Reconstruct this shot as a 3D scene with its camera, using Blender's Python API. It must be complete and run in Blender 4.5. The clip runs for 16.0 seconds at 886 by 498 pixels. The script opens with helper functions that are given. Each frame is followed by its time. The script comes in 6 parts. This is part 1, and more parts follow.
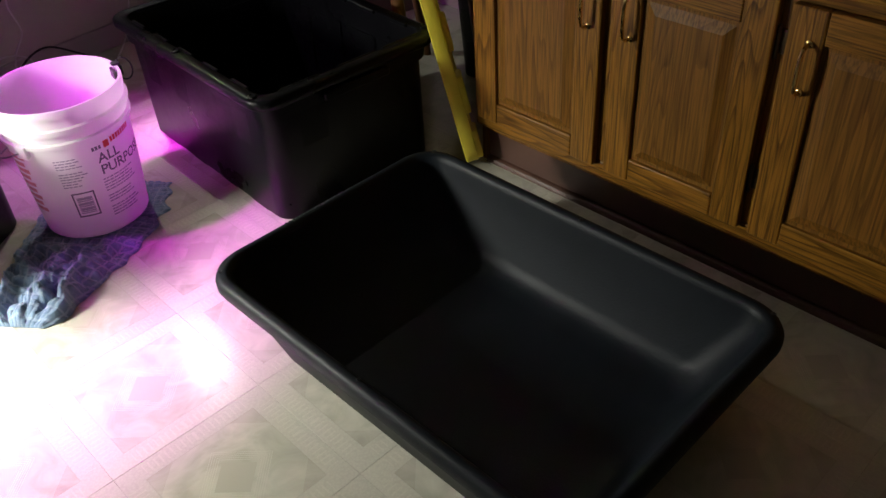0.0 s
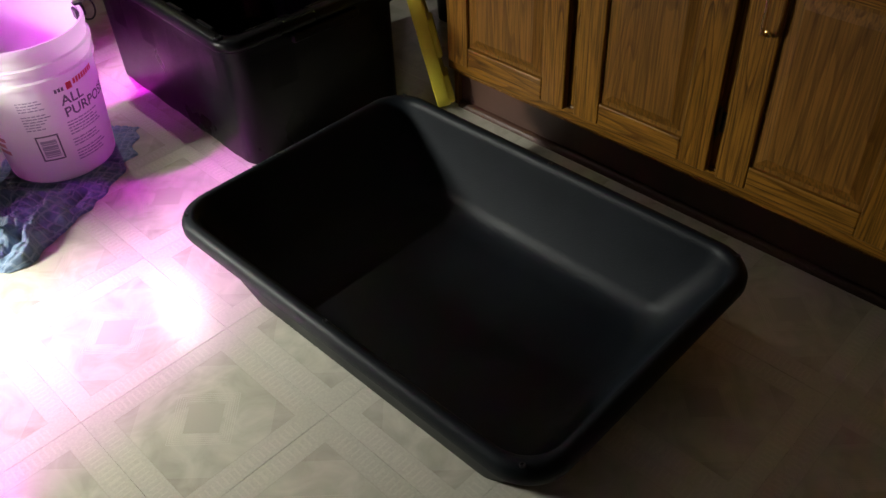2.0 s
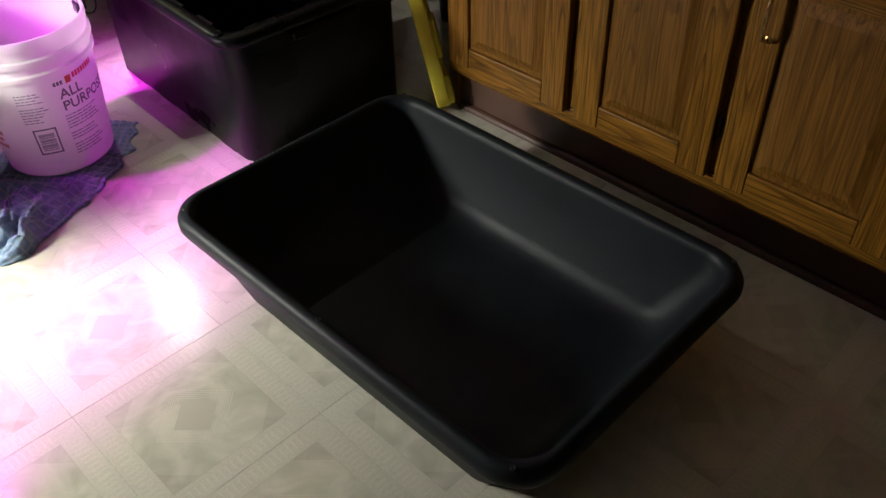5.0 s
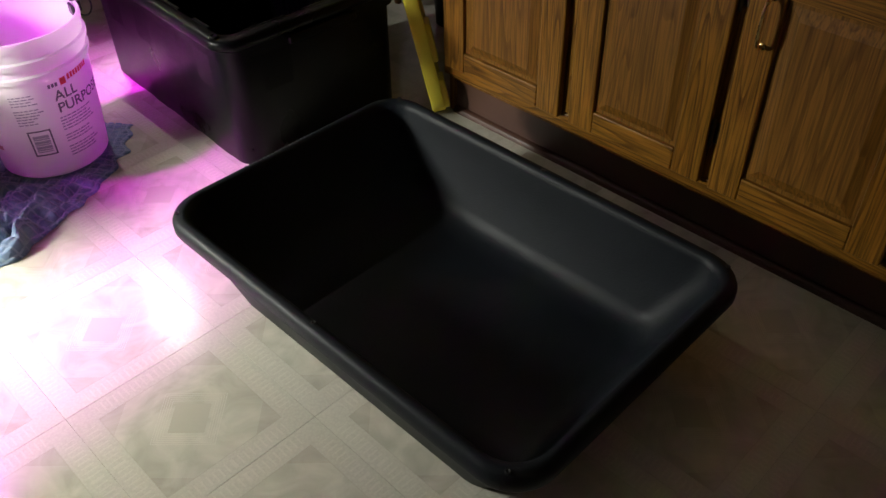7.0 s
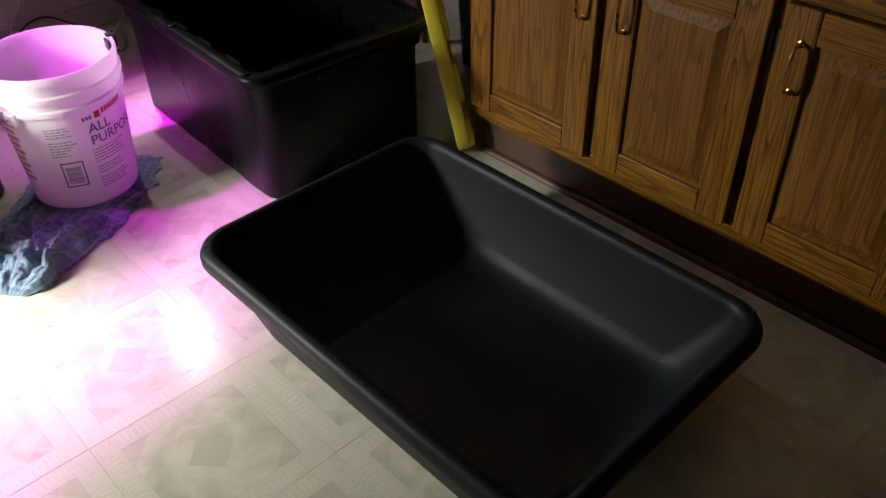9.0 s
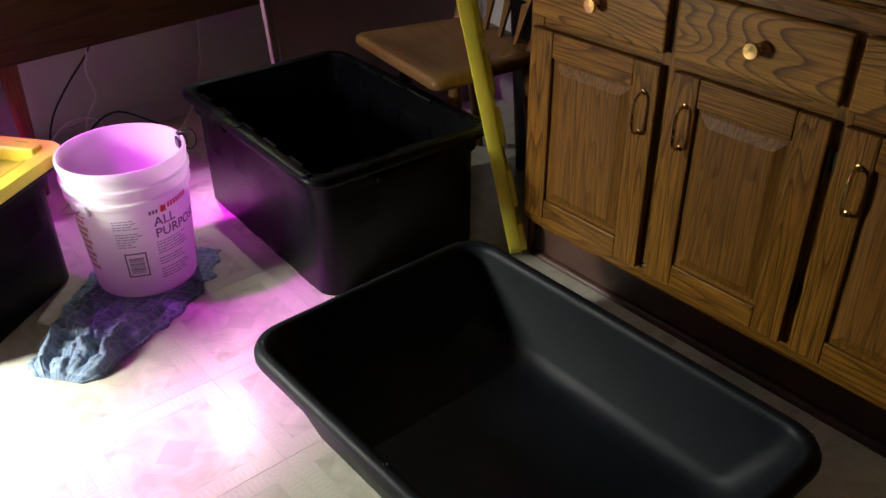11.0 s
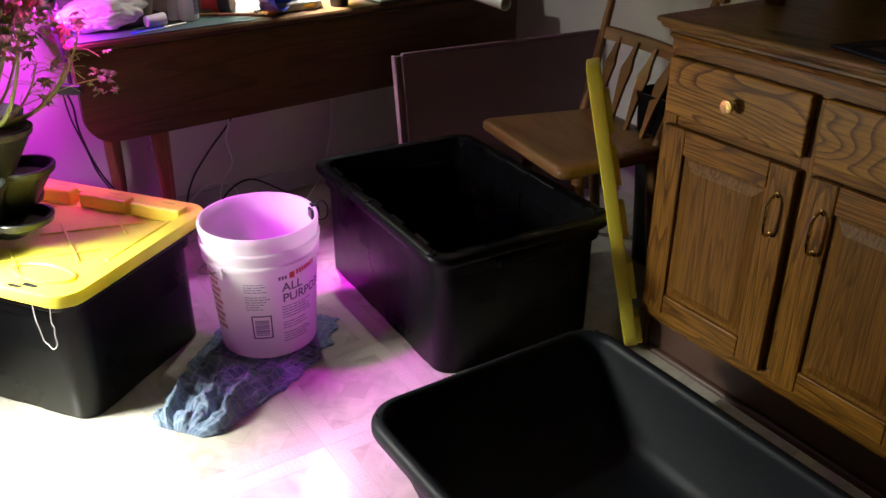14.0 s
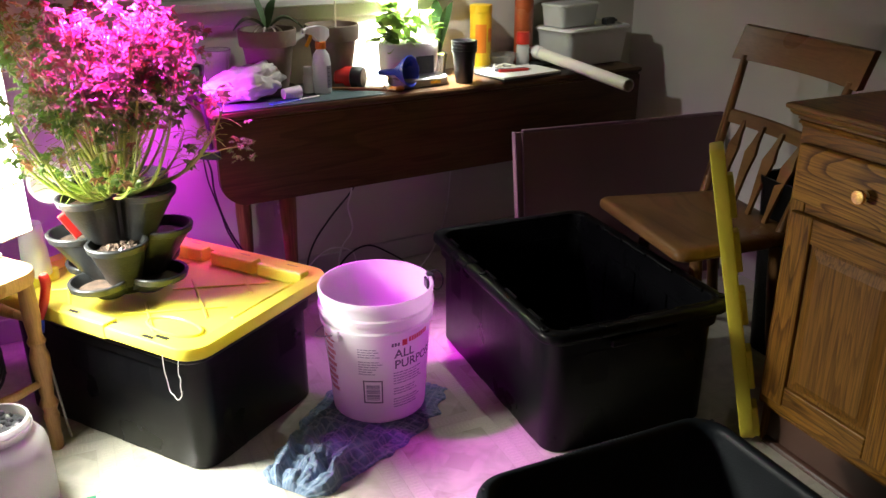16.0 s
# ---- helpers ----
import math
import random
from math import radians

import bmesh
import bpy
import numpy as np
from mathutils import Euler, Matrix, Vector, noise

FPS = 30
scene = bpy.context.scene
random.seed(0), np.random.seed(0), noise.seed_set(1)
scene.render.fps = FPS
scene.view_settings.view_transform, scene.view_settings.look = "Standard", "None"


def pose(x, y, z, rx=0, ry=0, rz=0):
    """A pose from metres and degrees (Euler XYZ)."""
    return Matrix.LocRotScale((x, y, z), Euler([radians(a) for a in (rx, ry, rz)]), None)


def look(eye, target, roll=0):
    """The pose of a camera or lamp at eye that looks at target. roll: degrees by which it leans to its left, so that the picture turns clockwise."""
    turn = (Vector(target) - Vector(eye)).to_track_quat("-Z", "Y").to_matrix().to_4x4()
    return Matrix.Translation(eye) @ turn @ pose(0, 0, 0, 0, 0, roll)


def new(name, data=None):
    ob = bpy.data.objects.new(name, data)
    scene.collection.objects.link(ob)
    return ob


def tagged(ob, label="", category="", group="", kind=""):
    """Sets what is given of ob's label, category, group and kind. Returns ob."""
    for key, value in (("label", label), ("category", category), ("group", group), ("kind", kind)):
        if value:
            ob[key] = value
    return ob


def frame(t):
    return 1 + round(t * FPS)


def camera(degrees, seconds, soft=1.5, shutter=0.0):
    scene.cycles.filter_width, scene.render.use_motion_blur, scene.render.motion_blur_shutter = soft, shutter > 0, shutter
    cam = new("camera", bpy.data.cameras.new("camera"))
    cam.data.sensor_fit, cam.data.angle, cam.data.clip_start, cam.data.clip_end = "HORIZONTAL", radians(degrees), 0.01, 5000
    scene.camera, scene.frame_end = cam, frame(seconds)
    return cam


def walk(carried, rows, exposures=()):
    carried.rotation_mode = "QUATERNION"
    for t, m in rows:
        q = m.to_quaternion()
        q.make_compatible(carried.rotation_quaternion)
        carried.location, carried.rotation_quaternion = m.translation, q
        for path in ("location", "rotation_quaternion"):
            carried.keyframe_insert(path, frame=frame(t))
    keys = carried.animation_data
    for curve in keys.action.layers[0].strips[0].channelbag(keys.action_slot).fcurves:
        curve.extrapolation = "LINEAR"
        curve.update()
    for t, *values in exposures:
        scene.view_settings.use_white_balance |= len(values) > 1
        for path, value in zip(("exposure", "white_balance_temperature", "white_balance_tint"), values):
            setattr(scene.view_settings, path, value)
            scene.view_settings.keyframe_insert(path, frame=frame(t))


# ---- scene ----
cam = camera(55.4, 16.0)
PATH = [
    (0, (0.406, 0.605, 1.25), (1.47, 1.775, 0.026), -3.8),
    (0.5, (0.402, 0.595, 1.242), (1.462, 1.731, -0.017), -3.4),
    (1, (0.402, 0.587, 1.233), (1.451, 1.693, -0.062), -3.1),
    (1.5, (0.41, 0.587, 1.233), (1.453, 1.677, -0.08), -2.7),
    (2, (0.413, 0.581, 1.229), (1.46, 1.672, -0.08), -2.8),
    (2.5, (0.413, 0.578, 1.23), (1.459, 1.674, -0.076), -2.6),
    (3, (0.417, 0.574, 1.229), (1.458, 1.669, -0.081), -2.7),
    (3.5, (0.422, 0.573, 1.226), (1.47, 1.664, -0.082), -2.6),
    (4, (0.422, 0.577, 1.225), (1.467, 1.671, -0.083), -2.3),
    (6.5, (0.419, 0.577, 1.224), (1.479, 1.662, -0.079), -1.1),
    (7, (0.417, 0.578, 1.226), (1.481, 1.664, -0.074), -1.1),
    (7.5, (0.418, 0.575, 1.227), (1.484, 1.665, -0.067), -1.0),
    (8, (0.411, 0.576, 1.223), (1.481, 1.671, -0.064), -0.8),
    (8.5, (0.411, 0.58, 1.229), (1.479, 1.691, -0.046), -0.9),
    (9, (0.409, 0.584, 1.236), (1.477, 1.738, 0.0), -1.0),
    (9.5, (0.407, 0.588, 1.244), (1.471, 1.796, 0.057), -1.1),
    (10, (0.413, 0.59, 1.253), (1.481, 1.844, 0.118), -1.0),
    (12.5, (0.37, 0.617, 1.286), (1.436, 2.0, 0.31), -0.3),
    (13, (0.375, 0.615, 1.284), (1.424, 2.035, 0.344), -0.1),
    (13.5, (0.354, 0.62, 1.291), (1.361, 2.084, 0.373), -0.1),
    (14, (0.332, 0.625, 1.296), (1.284, 2.137, 0.397), 0.1),
    (14.5, (0.328, 0.624, 1.297), (1.225, 2.181, 0.419), 0.2),
    (15, (0.318, 0.622, 1.303), (1.157, 2.222, 0.445), 0.1),
    (15.5, (0.307, 0.62, 1.31), (1.088, 2.272, 0.497), 0.0),
    (16, (0.307, 0.621, 1.317), (1.069, 2.311, 0.566), -0.1),
]
walk(cam, [(t, look(eye, target, roll)) for t, eye, target, roll in PATH],
     [(0.0, 0.15), (4.0, 0.2), (8.0, 0.2), (10.0, 0.14), (13.0, 0.05), (16.0, 0.0)])

# ---- light ----
SC = scene
world = bpy.data.worlds.new("night_room")
SC.world = world
world.use_nodes = True
world.node_tree.nodes["Background"].inputs[0].default_value = (0.6, 0.7, 1.0, 1)
world.node_tree.nodes["Background"].inputs[1].default_value = 0.02


def lamp(name, place, target, watts, colour, size, spread=170, shape="DISK"):
    data = bpy.data.lights.new(name, "AREA")
    data.shape, data.size, data.energy, data.color = shape, size, watts, colour
    data.spread = radians(spread)
    ob = new(name, data)
    ob.matrix_world = look(place, target)
    return ob


WHITE = (0.98, 1.0, 0.91)
MAGENTA = (0.88, 0.025, 1.0)
lamp("planter_lamp_light", (1.43, 3.345, 1.385), (1.47, 3.46, 0.70), 5.0, WHITE, 0.032, 172)
# Added second light: brightens the table, its narrow spread spares the floor.
lamp("table_fill_light", (1.43, 3.415, 1.13), (1.45, 3.45, 0.70), 48, WHITE, 0.14, 78)
lamp("grow_lamp_light", (0.42, 2.74, 1.29), (0.52, 2.69, 0.30), 46, MAGENTA, 0.12, 74)
lamp("clip_lamp_light", (0.665, 3.20, 0.85), (0.70, 3.42, 0.45), 13, (0.78, 0.025, 1.0), 0.07, 176)
lamp("panel_lamp_light", (-0.01, 2.69, 0.70), (0.52, 2.48, 0.0), 29, WHITE, 0.26, 128, "SQUARE")

# ---- materials ----


def mat(name, col, rough=0.5, metal=0.0, var=0.18, scale=6.0, bump=0.15, bscale=90.0, col2=None, spec=0.5,
        trans=0.0, alpha=1.0, emit=None, power=0.0, stretch=(1, 1, 1), sub=0.0, thin=0.0, rvar=0.12, sheen=0.0):
    m = bpy.data.materials.new(name)
    m.use_nodes = True
    nt = m.node_tree
    b = nt.nodes["Principled BSDF"]
    N, L = nt.nodes.new, nt.links.new
    tc, mp = N("ShaderNodeTexCoord"), N("ShaderNodeMapping")
    mp.inputs["Scale"].default_value = stretch
    L(tc.outputs["Object"], mp.inputs["Vector"])
    n1 = N("ShaderNodeTexNoise")
    n1.inputs["Scale"].default_value, n1.inputs["Detail"].default_value = scale, 6
    L(mp.outputs[0], n1.inputs["Vector"])
    ramp = N("ShaderNodeValToRGB")
    ramp.color_ramp.elements[0].position, ramp.color_ramp.elements[1].position = 0.3, 0.72
    lo = col2 if col2 else tuple(max(0.0, c * (1 - var)) for c in col)
    ramp.color_ramp.elements[0].color = (*lo, 1)
    ramp.color_ramp.elements[1].color = (*col, 1)
    L(n1.outputs["Fac"], ramp.inputs["Fac"])
    L(ramp.outputs[0], b.inputs["Base Color"])
    n2 = N("ShaderNodeTexNoise")
    n2.inputs["Scale"].default_value, n2.inputs["Detail"].default_value = bscale, 4
    L(mp.outputs[0], n2.inputs["Vector"])
    bp = N("ShaderNodeBump")
    bp.inputs["Strength"].default_value, bp.inputs["Distance"].default_value = bump, 0.002
    L(n2.outputs["Fac"], bp.inputs["Height"])
    L(bp.outputs[0], b.inputs["Normal"])
    mr = N("ShaderNodeMapRange")
    mr.inputs["To Min"].default_value, mr.inputs["To Max"].default_value = max(0.02, rough - rvar), min(1, rough + rvar)
    L(n1.outputs["Fac"], mr.inputs["Value"])
    L(mr.outputs[0], b.inputs["Roughness"])
    b.inputs["Metallic"].default_value = metal
    b.inputs["Specular IOR Level"].default_value = spec
    b.inputs["Transmission Weight"].default_value = trans
    b.inputs["Alpha"].default_value = alpha
    b.inputs["Sheen Weight"].default_value = sheen
    if sub:
        b.inputs["Subsurface Weight"].default_value = sub
        b.inputs["Subsurface Radius"].default_value = (0.02, 0.02, 0.02)
        b.inputs["Subsurface Scale"].default_value = 1.0
    if thin:
        tr, mx = N("ShaderNodeBsdfTranslucent"), N("ShaderNodeMixShader")
        L(ramp.outputs[0], tr.inputs["Color"])
        mx.inputs[0].default_value = thin
        L(b.outputs[0], mx.inputs[1])
        L(tr.outputs[0], mx.inputs[2])
        L(mx.outputs[0], nt.nodes["Material Output"].inputs["Surface"])
    if emit:
        b.inputs["Emission Color"].default_value = (*emit, 1)
        b.inputs["Emission Strength"].default_value = power
    return m


def wood(name, dark, light, axis, rings=16.0, rough=0.38, pores=0.5, nscale=5.0, along=0.13):
    """Oak-like wood with the grain along an axis: growth rings bent by noise, and fine dark pores."""
    m = bpy.data.materials.new(name)
    m.use_nodes = True
    nt = m.node_tree
    b = nt.nodes["Principled BSDF"]
    N, L = nt.nodes.new, nt.links.new
    tc, info = N("ShaderNodeTexCoord"), N("ShaderNodeObjectInfo")
    shift = N("ShaderNodeVectorMath")
    shift.operation = "MULTIPLY_ADD"
    comb = N("ShaderNodeCombineXYZ")
    for i in range(3):
        L(info.outputs["Random"], comb.inputs[i])
    L(comb.outputs[0], shift.inputs[0])
    shift.inputs[1].default_value = (3.1, 5.3, 4.7)
    L(tc.outputs["Object"], shift.inputs[2])
    mp = N("ShaderNodeMapping")
    s = [1.0, 1.0, 1.0]
    s["xyz".index(axis)] = along
    mp.inputs["Scale"].default_value = s
    L(shift.outputs[0], mp.inputs["Vector"])
    warp = N("ShaderNodeTexNoise")
    warp.inputs["Scale"].default_value, warp.inputs["Detail"].default_value = nscale, 2
    L(mp.outputs[0], warp.inputs["Vector"])
    ring = N("ShaderNodeMath")
    ring.operation = "MULTIPLY"
    ring.inputs[1].default_value = rings
    L(warp.outputs["Fac"], ring.inputs[0])
    saw = N("ShaderNodeMath")
    saw.operation = "FRACT"
    L(ring.outputs[0], saw.inputs[0])
    ramp = N("ShaderNodeValToRGB")
    e = ramp.color_ramp.elements
    e[0].position, e[1].position = 0.0, 1.0
    e[0].color, e[1].color = (*light, 1), (*[a * 0.55 + c * 0.45 for a, c in zip(dark, light)], 1)
    k = e.new(0.62)
    k.color = (*[a * 0.2 + c * 0.8 for a, c in zip(dark, light)], 1)
    k = e.new(0.93)
    k.color = (*dark, 1)
    L(saw.outputs[0], ramp.inputs["Fac"])
    mp2 = N("ShaderNodeMapping")
    s2 = [1.0, 1.0, 1.0]
    s2["xyz".index(axis)] = 0.035
    mp2.inputs["Scale"].default_value = s2
    L(shift.outputs[0], mp2.inputs["Vector"])
    pore = N("ShaderNodeTexNoise")
    pore.inputs["Scale"].default_value, pore.inputs["Detail"].default_value = 260.0, 3
    L(mp2.outputs[0], pore.inputs["Vector"])
    pr = N("ShaderNodeMapRange")
    pr.inputs["From Min"].default_value, pr.inputs["From Max"].default_value = 0.35, 0.6
    pr.inputs["To Min"].default_value, pr.inputs["To Max"].default_value = 1.0 - pores, 1.0
    L(pore.outputs["Fac"], pr.inputs["Value"])
    mul = N("ShaderNodeMix")
    mul.data_type, mul.blend_type = "RGBA", "MULTIPLY"
    mul.inputs["Factor"].default_value = 1.0
    L(ramp.outputs[0], mul.inputs["A"])
    L(pr.outputs[0], mul.inputs["B"])
    big = N("ShaderNodeTexNoise")
    big.inputs["Scale"].default_value = 1.7
    L(shift.outputs[0], big.inputs["Vector"])
    br = N("ShaderNodeMapRange")
    br.inputs["To Min"].default_value, br.inputs["To Max"].default_value = 0.72, 1.2
    L(big.outputs["Fac"], br.inputs["Value"])
    mul2 = N("ShaderNodeMix")
    mul2.data_type, mul2.blend_type = "RGBA", "MULTIPLY"
    mul2.inputs["Factor"].default_value = 1.0
    L(mul.outputs["Result"], mul2.inputs["A"])
    L(br.outputs[0], mul2.inputs["B"])
    L(mul2.outputs["Result"], b.inputs["Base Color"])
    bp = N("ShaderNodeBump")
    bp.inputs["Strength"].default_value, bp.inputs["Distance"].default_value = 0.25, 0.001
    L(pore.outputs["Fac"], bp.inputs["Height"])
    L(bp.outputs[0], b.inputs["Normal"])
    rr = N("ShaderNodeMapRange")
    rr.inputs["To Min"].default_value, rr.inputs["To Max"].default_value = rough - 0.08, rough + 0.14
    L(big.outputs["Fac"], rr.inputs["Value"])
    L(rr.outputs[0], b.inputs["Roughness"])
    b.inputs["Specular IOR Level"].default_value = 0.2
    return m


def floor_material():
    """Vinyl tile: marbled field, mosaic border with bars along it, a small diamond with lines round it."""
    m = bpy.data.materials.new("vinyl_tile")
    m.use_nodes = True
    nt = m.node_tree
    b = nt.nodes["Principled BSDF"]
    N, L = nt.nodes.new, nt.links.new

    def math(op, a, c=None, d=None):
        n = N("ShaderNodeMath")
        n.operation = op
        for i, v in enumerate((a, c, d)):
            if v is None:
                continue
            if isinstance(v, (int, float)):
                n.inputs[i].default_value = v
            else:
                L(v, n.inputs[i])
        return n.outputs[0]

    def mix(f, a, c):
        n = N("ShaderNodeMix")
        n.data_type = "RGBA"
        if isinstance(f, (int, float)):
            n.inputs["Factor"].default_value = f
        else:
            L(f, n.inputs["Factor"])
        for sock, v in (("A", a), ("B", c)):
            if isinstance(v, tuple):
                n.inputs[sock].default_value = (*v, 1)
            else:
                L(v, n.inputs[sock])
        return n.outputs["Result"]

    tc, info = N("ShaderNodeTexCoord"), N("ShaderNodeObjectInfo")
    sep = N("ShaderNodeSeparateXYZ")
    L(tc.outputs["Object"], sep.inputs[0])
    ax = math("ABSOLUTE", math("DIVIDE", sep.outputs[0], TILE))
    ay = math("ABSOLUTE", math("DIVIDE", sep.outputs[1], TILE))
    most, least, both = math("MAXIMUM", ax, ay), math("MINIMUM", ax, ay), math("ADD", ax, ay)
    geo = N("ShaderNodeNewGeometry")
    n1 = N("ShaderNodeTexNoise")
    n1.inputs["Scale"].default_value, n1.inputs["Detail"].default_value = 13.0, 7
    n1.inputs["Distortion"].default_value = 1.2
    L(geo.outputs["Position"], n1.inputs["Vector"])
    n2 = N("ShaderNodeTexNoise")
    n2.inputs["Scale"].default_value, n2.inputs["Detail"].default_value = 150.0, 3
    L(geo.outputs["Position"], n2.inputs["Vector"])
    vor = N("ShaderNodeTexVoronoi")
    vor.inputs["Scale"].default_value = 210.0
    L(geo.outputs["Position"], vor.inputs["Vector"])
    mr = N("ShaderNodeMapRange")
    mr.inputs["From Min"].default_value, mr.inputs["From Max"].default_value = 0.3, 0.7
    L(n1.outputs["Fac"], mr.inputs["Value"])
    field = mix(mr.outputs[0], (0.42, 0.405, 0.325), (0.58, 0.56, 0.465))
    band = math("GREATER_THAN", most, 0.365)
    mosaic = mix(vor.outputs["Distance"], (0.565, 0.545, 0.455), (0.50, 0.48, 0.40))
    corner = math("MULTIPLY", math("GREATER_THAN", both, 0.56), math("LESS_THAN", most, 0.365))
    darker = mix(mr.outputs[0], (0.37, 0.345, 0.275), (0.54, 0.51, 0.43))
    diamond = math("LESS_THAN", both, 0.145)
    ringed = math("MULTIPLY", math("GREATER_THAN", both, 0.16), math("LESS_THAN", both, 0.26))
    lines = math("MULTIPLY", ringed, math("LESS_THAN", math("FRACT", math("MULTIPLY", both, 52.0)), 0.35))
    # Bars across the border, in groups either side of each seam.
    along = math("FRACT", math("MULTIPLY", least, 27.0))
    bars = math("MULTIPLY", math("MULTIPLY", math("GREATER_THAN", most, 0.40), math("LESS_THAN", most, 0.472)),
                math("MULTIPLY", math("LESS_THAN", along, 0.28), math("LESS_THAN", least, 0.34)))
    groove = math("MULTIPLY", math("GREATER_THAN", most, 0.362), math("LESS_THAN", most, 0.369))
    colour = mix(band, mix(corner, field, darker), mosaic)
    colour = mix(diamond, colour, (0.46, 0.435, 0.355))
    colour = mix(math("MULTIPLY", math("ADD", lines, bars), 0.5), colour, (0.62, 0.59, 0.50))
    colour = mix(math("MULTIPLY", groove, 0.2), colour, (0.34, 0.31, 0.25))
    tone = N("ShaderNodeMapRange")
    tone.inputs["To Min"].default_value, tone.inputs["To Max"].default_value = 0.93, 1.05
    L(info.outputs["Random"], tone.inputs["Value"])
    mul = N("ShaderNodeMix")
    mul.data_type, mul.blend_type = "RGBA", "MULTIPLY"
    mul.inputs["Factor"].default_value = 1.0
    L(colour, mul.inputs["A"])
    L(tone.outputs[0], mul.inputs["B"])
    L(mul.outputs["Result"], b.inputs["Base Color"])
    relief = math("ADD", math("MULTIPLY", math("ADD", lines, bars), 9.0), math("MULTIPLY", math("MULTIPLY", band, vor.outputs["Distance"]), 0.35))
    relief = math("ADD", relief, math("MULTIPLY", n2.outputs["Fac"], 0.35))
    relief = math("SUBTRACT", relief, groove)
    bp = N("ShaderNodeBump")
    bp.inputs["Strength"].default_value, bp.inputs["Distance"].default_value = 0.42, 0.0010
    L(relief, bp.inputs["Height"])
    L(bp.outputs[0], b.inputs["Normal"])
    rr = N("ShaderNodeMapRange")
    rr.inputs["To Min"].default_value, rr.inputs["To Max"].default_value = 0.11, 0.19
    L(n1.outputs["Fac"], rr.inputs["Value"])
    L(rr.outputs[0], b.inputs["Roughness"])
    b.inputs["Specular IOR Level"].default_value = 0.5
    return m


